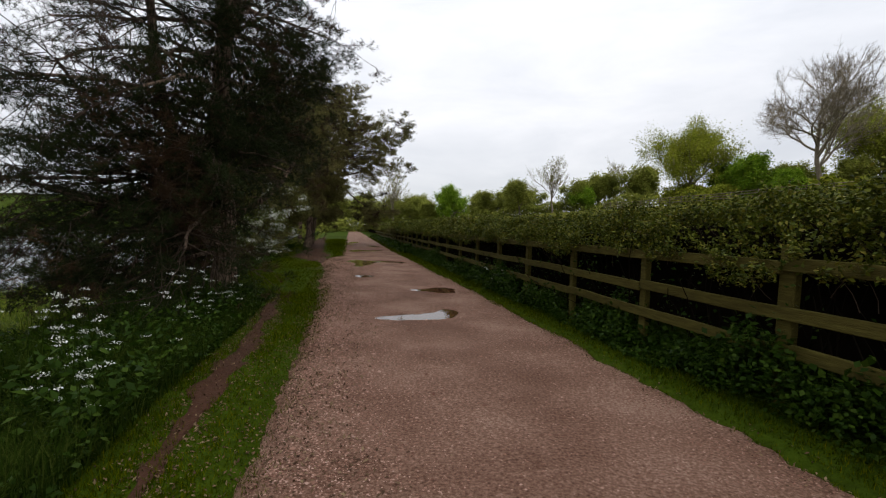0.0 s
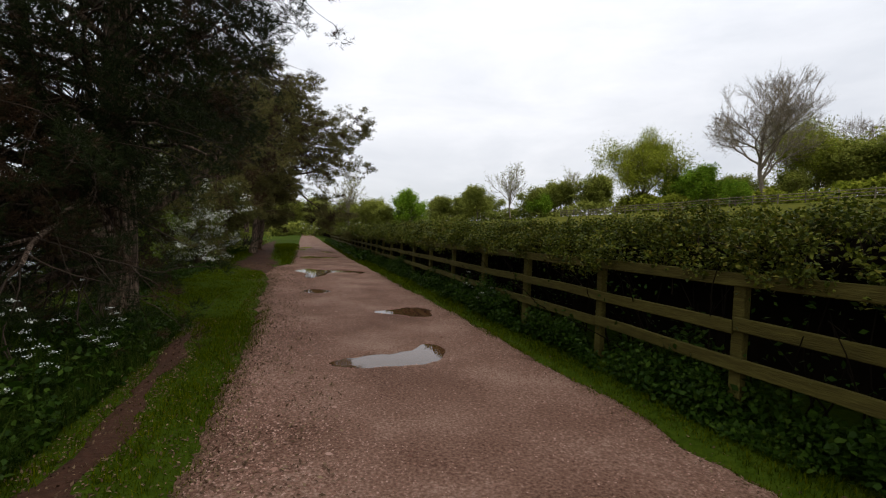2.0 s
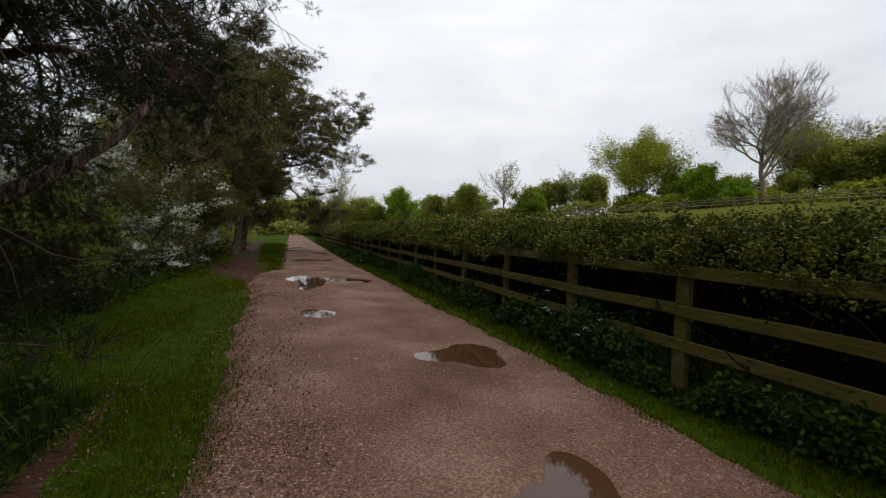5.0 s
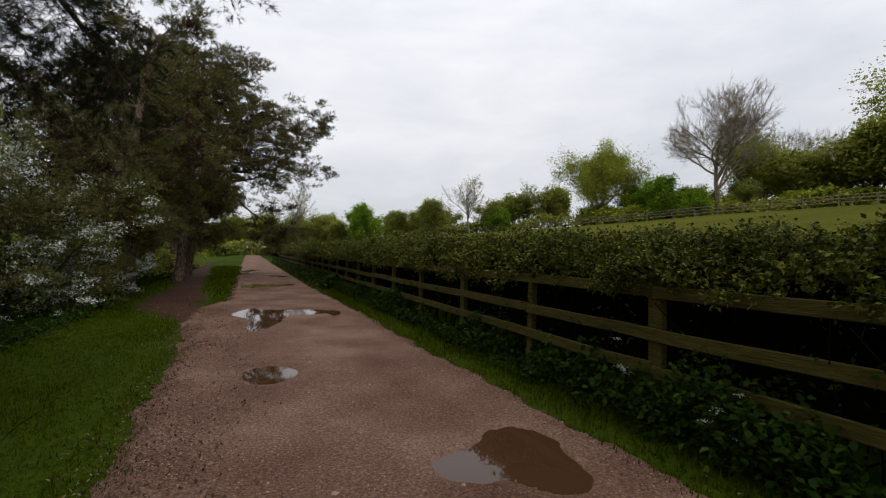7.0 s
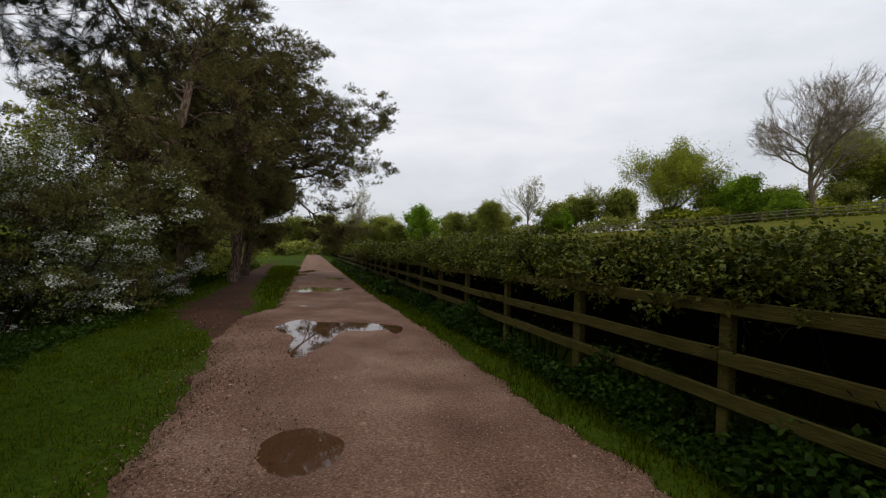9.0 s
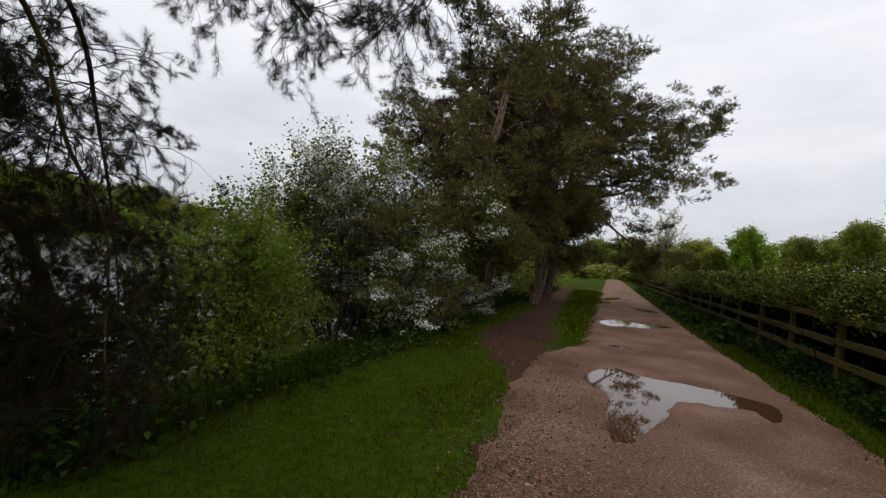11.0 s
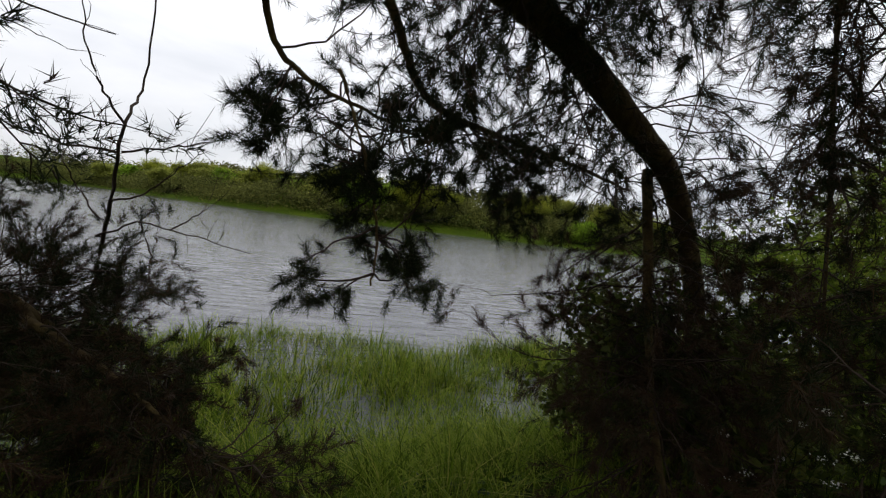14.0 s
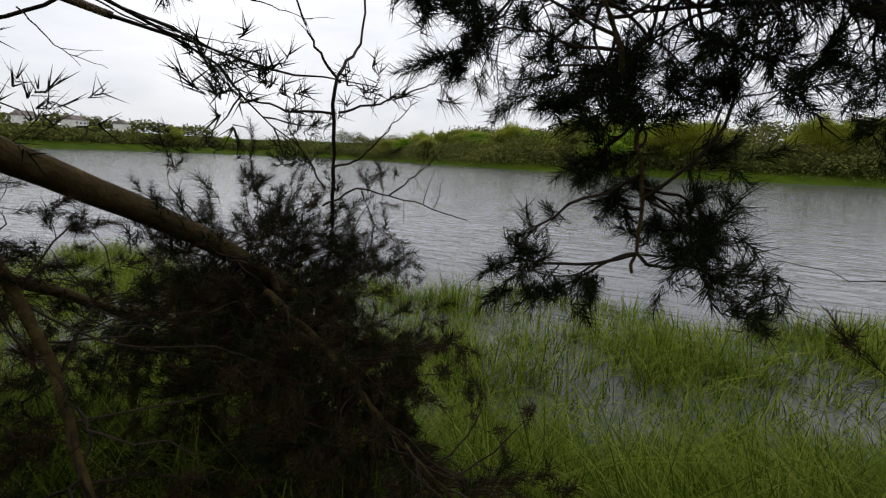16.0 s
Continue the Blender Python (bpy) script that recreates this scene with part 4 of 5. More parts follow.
v, f = join(pebbles(22000, -1.42, -0.55, 0.5, 9, 0.003, 0.010), pebbles(9000, -1.50, -0.7, 9, 17, 0.003, 0.010), pebbles(12000, -0.9, 1.3, 0.5, 16, 0.003, 0.008), pebbles(7000, 1.66, 0.8, 0.5, 14, 0.003, 0.011), pebbles(120, -1.4, 1.4, 0.5, 16, 0.014, 0.026))
tagged(part("gravel", mesh_np("gravel", v, f), M_STONE), "loose pale pink gravel along the track edge", "gravel", kind="stuff")

def litter(n, u0, sd, s0, s1, size):
    s = rng.uniform(s0, s1, n)
    u = u0(s) + rng.normal(size=n) * sd
    x, y = XY(u, s)
    p = np.stack([x, y, np.maximum(ground_z(x, y), np.where(over_edge(u, s) < 0.15, track_z(x, y), -9)) + 0.006], -1)
    return leaves(rng, p, size, 2.0, 0.5)


v, f = join(litter(8500, lambda s: -left_edge(s) + 0.02, 0.15, 0.5, 16, 0.026), litter(2600, lambda s: right_edge(s) - 0.05, 0.12, 0.5, 16, 0.024), litter(6500, path_centre, 0.15, -0.5, 9, 0.024), litter(3200, path_centre, 0.6, 14, 21, 0.035), litter(2600, lambda s: -0.95 + 0.22 * wave(s * 0, s * 2.2, 5), 0.16, 1, 14, 0.03))
tagged(part("leaf_litter", mesh_np("leaf_litter", v, f), M_LITTER), "brown leaf litter and twigs along the track edges", "litter", kind="stuff")
# ---- trees along the path further on ----
def limb_set(seed, count, lo, hi, lmin, lmax, rise=(-0.1, 0.5), bias=None):
    q = random.Random(seed)
    out = []
    for k in range(count):
        hf = lo + (hi - lo) * (k + q.random() * 0.6) / count
        hd = q.uniform(0, 360) if bias is None or q.random() < 0.45 else q.gauss(bias, 45)
        out.append((hf, hd, q.uniform(lmin, lmax) * (1.15 - 0.55 * hf), q.uniform(*rise)))
    return out


PINE_ROW = [  # x, y, height, crown, heading bias, lean, seed
    (-7.7, 19.7, 7.3, 4.3, 20, (0.9, 2.0), 61), (-8.9, 25.2, 9.6, 4.6, -50, (0.5, 0.3), 62), (-8.4, 28.6, 9.6, 4.8, -85, (0.9, 0.0), 63), (-9.4, 32.8, 9.6, 5.0, -90, (1.2, 0.0), 64),
    (-11.5, 27.0, 8.5, 4.2, 30, (0.0, 0.3), 65), (-11.9, 38.5, 9.5, 4.0, 60, (0.0, 0.0), 66),
]
LONG = {61: [(0.3, 175, 1.9, 0.1), (0.36, 200, 1.9, 0.15), (0.44, 160, 2.1, 0.15), (0.5, 190, 2.0, 0.2), (0.58, 210, 2.0, 0.2), (0.4, 225, 1.6, 0.1)], 63: [(0.68, -95, 3.6, 0.25), (0.76, -80, 3.2, 0.3), (0.82, -100, 2.7, 0.3)], 64: [(0.52, -92, 5.9, -0.02), (0.50, -82, 5.3, 0.0), (0.58, -98, 4.8, 0.12), (0.66, -88, 4.2, 0.22), (0.74, -95, 3.4, 0.3)]}
row = []
for x, y, h, c, bias, ln, seed in PINE_ROW:
    ls = []
    for hf, hd, L, rise in limb_set(seed, 34, 0.20, 1.0, c * 0.6, c, (-0.05, 0.45), bias):
        if hf < 0.55 and math.sin(radians(hd)) < 0.2:
            L *= 0.15 + hf * 0.7
        ls.append((hf, hd, L, rise))
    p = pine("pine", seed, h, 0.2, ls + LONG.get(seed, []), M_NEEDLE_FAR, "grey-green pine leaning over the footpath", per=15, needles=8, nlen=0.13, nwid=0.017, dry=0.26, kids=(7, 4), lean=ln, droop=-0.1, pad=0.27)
    p.matrix_basis = pose(x, y, float(ground_z(x, y)))
    p["group"] = "pines along the footpath"
    row.append(p)
for k, (x, y) in enumerate(((-14.2, 46), (-16.8, 57))):
    copy_thing(row[4], pose(x, y, float(ground_z(x, y)), 0, 0, 20 * k))


def place(e, u, s, rz=0, sc=1.0):
    x, y = XY(u, s)
    e.matrix_basis = pose(x, y, float(ground_z(x, y)) - 0.05, 0, 0, rz)
    return e


# white hawthorn, saplings and shrubs on the bank
def shrub(name, seed, h, spread, mat, size, count, label, blossom=0, stems=9, bark=None):
    r = np.random.default_rng(seed)
    e = empty(name)
    lines, tips = [], []
    cfg = dict(depth=2, kids=(7, 5), start=(0.25, 0.2), angle=(0.3, 0.9), ratio=(0.4, 0.62), taper=0.4, bend=0.3, up=0.1, thin=0.5, lift=0.05, rmin=0.003)
    for k in range(stems):
        a = r.uniform(0, 2 * np.pi)
        t = r.uniform(0.1, 1.0) * spread
        grow(r, (0.12 * math.cos(a), 0.12 * math.sin(a), -0.1), unit(np.array([math.cos(a) * t, math.sin(a) * t, 1.0])), h * r.uniform(0.5, 0.78), 0.012 + 0.006 * h, 0, cfg, lines, tips)
    v, f = tubes(lines, 5)
    tagged(part("stems", mesh_np("stems", v, f), bark or M_TWIG, e), kind="stuff")
    P = np.array([t[0] for t in tips])
    Q = np.repeat(P, count, 0) + r.normal(size=(len(P) * count, 3)) * 0.055 * h ** 0.7
    v, f = leaves(r, Q, size, 0.5, 0.7)
    tagged(part("leaves", mesh_np("leaves", v, f), mat, e), kind="stuff")
    if blossom:
        sel = P[wave(P[:, 0] * 2.3, P[:, 1] * 2.3 + P[:, 2] * 3.1, seed) + r.normal(size=len(P)) * 0.25 > -0.4]
        Q = np.repeat(sel, blossom * 2, 0) + r.normal(size=(len(sel) * blossom * 2, 3)) * [0.075, 0.075, 0.03] + [0, 0, 0.03]
        v, f = leaves(r, Q, size * 0.68, 1.2, 0.95)
        tagged(part("blossom", mesh_np("blossom", v, f), M_BLOSSOM, e, "clusters of white blossom"), kind="stuff")
    return tagged(e, label, "shrub")


place(shrub("hawthorn", 71, 4.4, 0.75, M_HAWLEAF, 0.058, 19, "hawthorn bush covered in white blossom", 15, 14), -6.3, 18.6)
place(shrub("hawthorn", 72, 2.2, 0.9, M_SHRUBLEAF, 0.055, 13, "low hawthorn covered in white blossom", 14, 11), -5.3, 20.6)
place(shrub("hawthorn", 73, 2.0, 0.9, M_SHRUBLEAF, 0.055, 13, "low hawthorn covered in white blossom", 14, 11), -5.4, 22.5)
place(shrub("hawthorn", 77, 2.8, 0.9, M_HAWLEAF, 0.055, 13, "low hawthorn covered in white blossom", 12, 11), -7.4, 19.8)
place(shrub("bush", 74, 2.5, 0.75, M_BUSHLEAF, 0.052, 13, "bright green leafy bush on the lake bank", 0, 12), -5.2, 14.7)
place(shrub("bush", 78, 1.6, 0.9, M_SHRUBLEAF, 0.06, 11, "small green bush on the lake bank", 0, 10), -5.7, 13.2)
place(leafy_tree("sapling", 75, 5.1, 0.6, M_BUSHLEAF, 0.08, 6, "thin young tree with fresh green leaves", "tree", M_TWIG, r=0.035, kids=(9, 4, 3), rmin=0.004, jitter=0.28, wide=0.62), -7.35, 17.1)
place(leafy_tree("young_tree", 76, 6.6, 0.55, M_YELLOWLEAF, 0.10, 8, "slender tree with yellow-green young leaves", "tree", M_GREYBARK, r=0.06, kids=(9, 5, 3), rmin=0.005, wide=0.7, jitter=0.35), -7.3, 21.0)

under = shrub("undergrowth_bush", 79, 2.6, 0.9, M_DULLLEAF, 0.15, 5, "dark green undergrowth bush beneath the pines", 0, 10)
place(under, -6.4, 22.5)
ur = random.Random(4)
for k in range(11):
    u, s = ur.uniform(-8.6, -5.9), 23 + k * 2.6
    x, y = XY(u, s)
    copy_thing(under, pose(x, y, float(ground_z(x, y)) - 0.05, 0, 0, ur.uniform(0, 360)))["group"] = "undergrowth beneath the pines"

# ---- far trees, field fence, far bank ----
def at(e, x, y, rz=0, dz=0.0):
    e.matrix_basis = pose(x, y, float(ground_z(x, y)) - 0.1 + dz, 0, 0, rz)
    return e


def bearing(deg, dist):
    """Place at a bearing to the right of north from the start of the walk."""
    return dist * math.sin(radians(deg)), dist * math.cos(radians(deg))


oak = leafy_tree("oak", 81, 18.5, 1.0, M_OAKLEAF, 0.27, 34, "broad oak in yellow-green spring leaf", r=0.42, rmin=0.03, jitter=1.05, kids=(12, 8, 4), wide=1.2, trunk_frac=0.1, dome=0.66)
at(oak, *bearing(27.2, 104))
ash = leafy_tree("bare_ash", 82, 24.5, 0.85, M_OAKLEAF, 0.3, 0, "tall bare ash with fine grey twigs", bare=True, r=0.45, rmin=0.03, kids=(13, 9, 6), wide=1.3, trunk_frac=0.28, dome=0.50)
at(ash, *bearing(39.3, 97), 105)
ash2 = copy_thing(ash, pose(*bearing(45.5, 130), float(ground_z(*bearing(45.5, 130))), 0, 0, 130))
ash2.scale = (0.8, 0.8, 0.82)
ash3 = copy_thing(ash, pose(*bearing(49, 135), float(ground_z(*bearing(49, 135))) - 0.3, 0, 0, 250))
ash3.scale = (0.75, 0.75, 0.8)
bush_round = leafy_tree("field_bush", 83, 8.5, 1.1, M_GREENLEAF, 0.30, 22, "dense bright green field tree", r=0.25, trunk_frac=0.1, rmin=0.03, jitter=1.2, kids=(10, 6, 4), wide=1.35, dome=0.7)
at(bush_round, *bearing(1.2, 105))
dull = leafy_tree("field_tree", 84, 9, 1.1, M_DULLLEAF, 0.34, 20, "dull green hedgerow tree", r=0.25, trunk_frac=0.1, rmin=0.03, jitter=1.2, kids=(10, 6, 4), wide=1.3, dome=0.7)
at(dull, *bearing(9.3, 120))
thin_t = leafy_tree("sparse_tree", 85, 15, 0.8, M_DULLLEAF, 0.3, 1, "tall half-bare hedgerow tree", bare=True, r=0.25, rmin=0.02, kids=(9, 6, 4))
at(thin_t, *bearing(13.2, 118))
tr = random.Random(9)
ROWS_FAR = [(3.6, 125, 0.6, dull), (5.4, 130, 0.75, dull), (7.2, 128, 0.7, dull), (11, 132, 0.75, dull), (15.2, 125, 0.7, dull), (16.6, 122, 0.6, bush_round), (18, 130, 0.85, dull), (20, 128, 0.8, thin_t), (21.5, 125, 0.9, dull),
            (24, 124, 0.6, dull), (-1.5, 110, 0.55, dull), (-3, 120, 0.7, dull), (-4.6, 115, 0.7, dull), (-6, 118, 0.8, thin_t), (-8, 122, 0.9, dull), (-10, 130, 0.9, dull), (-12, 128, 0.9, dull),
            (26.2, 104, 0.45, dull), (31.5, 102, 0.62, bush_round), (33.5, 97, 0.66, bush_round), (35, 102, 0.5, dull), (36.5, 90, 0.36, bush_round), (37.5, 102, 0.55, dull), (41, 106, 0.6, dull), (43, 112, 0.5, oak), (45, 112, 0.62, dull), (47.5, 112, 0.7, dull), (50, 112, 0.9, dull), (53, 110, 0.9, dull), (57, 112, 0.9, oak), (61, 115, 1.0, dull), (66, 110, 0.9, dull)]
for b, d, sc, src in ROWS_FAR:
    x, y = bearing(b, d)
    c = copy_thing(src, pose(x, y, float(ground_z(x, y)) - 0.2, 0, 0, tr.uniform(0, 360)))
    sc *= 1.3
    if b > 30:
        sc *= 1.15
    if b > 42:
        sc *= 1.35
    c.scale = (sc * tr.uniform(0.95, 1.25), sc * tr.uniform(0.95, 1.25), sc * tr.uniform(0.85, 1.05))


def hedgerow(name, pts, n, hmax, mat, label):
    """A rough band of foliage along a line of bearings."""
    r = np.random.default_rng(len(pts) * 7 + n)
    P = np.array([bearing(*q) for q in pts])
    t = r.uniform(0, len(P) - 1.001, n)
    i = t.astype(int)
    q = P[i] + (P[i + 1] - P[i]) * (t - i)[:, None]
    q = q + r.normal(size=(n, 2)) * 1.6
    top = hmax * (0.62 + 0.38 * wave(q[:, 0] * 0.21, q[:, 1] * 0.21, 3))
    z = ground_z(q[:, 0], q[:, 1]) + r.uniform(0, 1, n) ** 0.8 * top
    v, f = leaves(r, np.stack([q[:, 0], q[:, 1], z], -1), 0.55, 0.6, 0.8)
    tagged(part(name, mesh_np(name, v, f), mat), label, "hedgerow", kind="stuff")


hedgerow("far_hedgerow", [(-16, 118), (-5, 122), (5, 126), (14, 126), (24, 118)], 16000, 4.2, M_DULLLEAF, "dull green hedgerow along the far field edge")
hedgerow("hill_thicket", [(26, 106), (30, 98), (38, 98), (48, 104), (60, 108), (70, 110)], 30000, 4.4, M_OAKLEAF, "yellow-green thicket under the hillside trees")


def field_fence(pts, step, label):
    e = empty("field_fence")
    P = [Vector((x, y, 0)) for x, y in pts]
    me = None
    for a, b in zip(P[:-1], P[1:]):
        L = (b - a).length
        k = max(1, int(L / step))
        for j in range(k + 1):
            q = a.lerp(b, j / k)
            if me is None:
                me = bpy.data.meshes.new("post")
                bb = bevel_box(0.13, 0.13, 1.5, 0.02)
                bb.to_mesh(me)
                bb.free()
            o = part("post", me, M_FARRAIL, e, flat=True)
            o.matrix_basis = pose(q.x, q.y, float(ground_z(q.x, q.y)) + 0.65)
            if j < k:
                q2 = a.lerp(b, (j + 1) / k)
                for z in (0.45, 0.85, 1.22):
                    za, zb = float(ground_z(q.x, q.y)) + z, float(ground_z(q2.x, q2.y)) + z
                    v, f = tubes([(np.array([[q.x, q.y, za], [q2.x, q2.y, zb]]), np.array([0.055, 0.055]))], 4)
                    part("rail", mesh_np("rail", v, f), M_FARRAIL, e, flat=True)
    return tagged(e, label, "fence")


field_fence([bearing(19, 108), bearing(27, 84), bearing(34, 80), bearing(42, 74), bearing(52, 70)], 3.0, "distant timber rail fence across the sloping field")

# far lake bank: woods, fields, houses
bank = random.Random(17)
for k in range(36):
    if k < 26:
        y = 105 - 240 * (k / 26) + bank.uniform(-4, 4)
        x = float(far_shore(y)) - bank.choice((9, 14, 22, 32, 45)) - bank.uniform(0, 6)
        sc = bank.uniform(0.95, 1.45)
    else:
        x = -255 + 250 * ((k - 26) / 10) + bank.uniform(-4, 4)
        y = -245 - bank.choice((6, 18, 40, 70)) - bank.uniform(0, 10)
        sc = bank.uniform(0.7, 1.1)
    src = bank.choice([dull, dull, dull, bush_round, oak])
    c = copy_thing(src, pose(x, y, float(ground_z(x, y)) - 0.3, 0, 0, bank.uniform(0, 360)))
    if src is oak:
        sc *= 0.65
    c.scale = (sc * 1.35, sc * 1.35, sc * bank.uniform(0.7, 1.0))
    c["label"] = "leafy tree in the wood on the far lake bank"


def far_wood(name, pts, n, hmax, size, mat, label, seed):
    r = np.random.default_rng(seed)
    P = np.array(pts, float)
    t = r.uniform(0, len(P) - 1.001, n)
    i = t.astype(int)
    q = P[i] + (P[i + 1] - P[i]) * (t - i)[:, None] + r.normal(size=(n, 2)) * 4.0
    top = hmax * (0.6 + 0.28 * wave(q[:, 0] * 0.09, q[:, 1] * 0.09, seed) + 0.18 * wave(q[:, 0] * 0.31, q[:, 1] * 0.31, seed + 1))
    z = ground_z(q[:, 0], q[:, 1]) + r.uniform(0, 1, n) ** 0.75 * np.maximum(top, 1.0)
    v, f = leaves(r, np.stack([q[:, 0], q[:, 1], z], -1), size, 0.7, 0.85)
    tagged(part(name, mesh_np(name, v, f), mat), label, "wood", kind="stuff")


shore = [(float(far_shore(y)), y) for y in (100, 70, 40, 10, -20, -50, -80, -115, -150, -190)]
far_wood("far_wood", [(x - 16, y) for x, y in shore], 62000, 9.0, 0.6, M_FARWOOD, "dense dull green wood on the far lake bank", 31)
far_wood("far_wood", [(x - 48, y + 10) for x, y in shore], 44000, 12.0, 0.8, M_FARWOOD, "yellow-green wood on the hill beyond the lake", 32)
far_wood("far_wood", [(-270, -200), (-240, -260), (-190, -262), (-130, -258), (-60, -255), (20, -250)], 16000, 8.0, 1.3, M_FARWOOD, "dull green wood at the far end of the lake", 33)
far_wood("far_wood", [(-300, -330), (-240, -400), (-150, -410), (-60, -400), (20, -380)], 12000, 13.0, 1.8, M_FARWOOD, "distant wooded ridge beyond the houses", 34)


def far_house(x, y, w, d, h, rz):
    e = empty("house")
    e.matrix_basis = pose(x, y, float(ground_z(x, y)) - 0.3, 0, 0, rz)
    b = bevel_box(w, d, h, 0.05)
    o = part("wall", b, M_FARWALL, e, flat=True)
    o.location.z = h / 2
    vv = np.array([[-w / 2 - 0.3, -d / 2 - 0.3, h], [w / 2 + 0.3, -d / 2 - 0.3, h], [w / 2 + 0.3, d / 2 + 0.3, h], [-w / 2 - 0.3, d / 2 + 0.3, h], [-w / 2, 0, h + d * 0.42], [w / 2, 0, h + d * 0.42]])
    bm = bmesh.new()
    vs = [bm.verts.new(q) for q in vv]
    for q in ((0, 1, 5, 4), (2, 3, 4, 5), (0, 4, 3), (1, 2, 5), (3, 2, 1, 0)):
        bm.faces.new([vs[k] for k in q])
    part("roof", bm, M_FARROOF, e, flat=True)
    for sx in (-0.3, 0, 0.3):
        for sz in (0.28, 0.7):
            for side in (-1, 1):
                g = part("window", bevel_box(w * 0.12, 0.12, h * 0.2, 0.01), M_FARGLASS, e, flat=True)
                g.location = (sx * w, side * (d / 2 + 0.03), sz * h)
                sill = part("sill", bevel_box(w * 0.14, 0.2, 0.08, 0.01), M_FARWALL, g, flat=True)
                sill.location = (0, side * 0.08, -h * 0.11)
    return tagged(e, "pale rendered house with a slate roof beyond the lake", "house", "houses beyond the lake")


for x, y, w, rz in ((-205, -345, 14, 30), (-180, -350, 11, 10), (-150, -340, 16, 5), (-128, -352, 10, 20), (-100, -345, 13, -5), (-230, -335, 10, 40)):
    far_house(x, y, w, 8, 5.5, rz)

# ---- boughs and saplings at the water's edge ----
def bough(name, pts, r0, r1, seed, label, sub, needle=0.062, mat=None, count=26, needles=27, dry=0.0, twig_len=(0.35, 0.8), hang=-0.5, kids=(4, 3), start=0.25, last=3):
    """A limb along a curve with hanging twigs and needle tufts."""
    r = np.random.default_rng(seed)
    e = empty(name)
    P = np.array(pts, float)
    t = np.linspace(0, len(P) - 1, len(P) * 7)
    # Catmull-Rom through the points
    out = []
    for a in t:
        i = min(int(a), len(P) - 2)
        q = a - i
        p0, p1, p2, p3 = P[max(i - 1, 0)], P[i], P[i + 1], P[min(i + 2, len(P) - 1)]
        out.append(0.5 * (2 * p1 + (p2 - p0) * q + (2 * p0 - 5 * p1 + 4 * p2 - p3) * q * q + (3 * p1 - p0 - 3 * p2 + p3) * q ** 3))
    C = np.array(out) + r.normal(size=(len(out), 3)) * 0.0025
    R = np.linspace(r0, r1, len(C))
    v, f = tubes([(C, R)], 12)
    part("limb", mesh_np("limb", v, f), M_LIMB, e)
    lines, tips = [], []
    cfg = dict(depth=2, kids=kids, start=(0.2, 0.2), angle=(0.3, 0.9), ratio=(0.4, 0.65), taper=0.5, bend=0.6, up=hang, thin=0.6, flat=1.0, lift=-0.1, rmin=0.0017)
    for k in range(count):
        i = int(r.uniform(start, 1.0) * (len(C) - 1))
        d = unit(np.array([r.normal() * 0.8, r.normal() * 0.8, r.uniform(-1.0, 0.55)]))
        grow(r, C[i], d, r.uniform(*twig_len), 0.0055, 0, cfg, lines, tips)
    v, f = tubes(lines, 3)
    tagged(part("twigs", mesh_np("twigs", v, f), M_TWIG, e), kind="stuff")
    tips = [q for k, q in enumerate(tips) if k % 4 >= 4 - last]
    T = np.array([q[0] for q in tips])
    D = np.array([q[1] for q in tips]) + [0, 0, 0.2]
    sel = r.uniform(size=len(T)) < sub
    T, D = T[sel], D[sel]
    isdry = r.uniform(size=len(T)) < dry
    if (~isdry).any():
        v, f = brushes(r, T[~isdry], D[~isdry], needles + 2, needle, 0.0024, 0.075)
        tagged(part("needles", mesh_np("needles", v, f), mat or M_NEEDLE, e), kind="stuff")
    if isdry.any():
        v, f = brushes(r, T[isdry], D[isdry], needles, needle, 0.0024, 0.075)
        tagged(part("dry_needles", mesh_np("dry_needles", v, f), M_NEEDLE_DRY, e, "brown withered needles"), kind="stuff")
    return tagged(e, label, "pine bough", "low boughs of the big pine")


bough("pine_bough", [(-4.15, 8.65, 1.25), (-5.2, 9.45, 1.5), (-5.97, 10.11, 1.80), (-6.08, 10.37, 1.91), (-6.24, 10.7, 2.05), (-6.4, 10.97, 2.1), (-6.47, 11.2, 2.07), (-6.68, 11.6, 1.95), (-6.76, 11.97, 1.68), (-7.0, 12.4, 1.42), (-7.15, 12.75, 0.7), (-7.3, 13.0, -0.5)], 0.115, 0.05, 91,
      "thick pine bough arching down to the bank", 0.85, count=62, dry=0.2, start=0.5, twig_len=(0.35, 0.8))
bough("pine_bough", [(-4.2, 8.6, 1.9), (-5.4, 8.7, 1.36), (-6.6, 8.86, 0.75), (-6.95, 9.05, 0.48), (-7.2, 9.2, 0.2)], 0.075, 0.035, 92,
      "mossy pine bough reaching down towards the water", 0.92, count=86, dry=0.3, start=0.66, hang=0.25, twig_len=(0.3, 0.7))
bough("pine_bough", [(-6.4, 10.75, 1.9), (-6.65, 10.95, 1.62), (-6.85, 11.3, 1.55), (-7.05, 11.75, 1.5), (-7.15, 12.2, 1.4)], 0.02, 0.008, 93,
      "spreading pine bough with long dark needles", 0.75, count=30, start=0.3, twig_len=(0.25, 0.5), hang=-0.25)
bough("pine_bough", [(-6.36, 10.6, 1.6), (-6.42, 10.72, 1.3), (-6.47, 10.8, 1.0), (-6.46, 10.8, 0.78)], 0.008, 0.004, 101,
      "slender hanging pine spray with long needles", 0.95, count=20, start=0.2, twig_len=(0.2, 0.42), hang=-0.1)
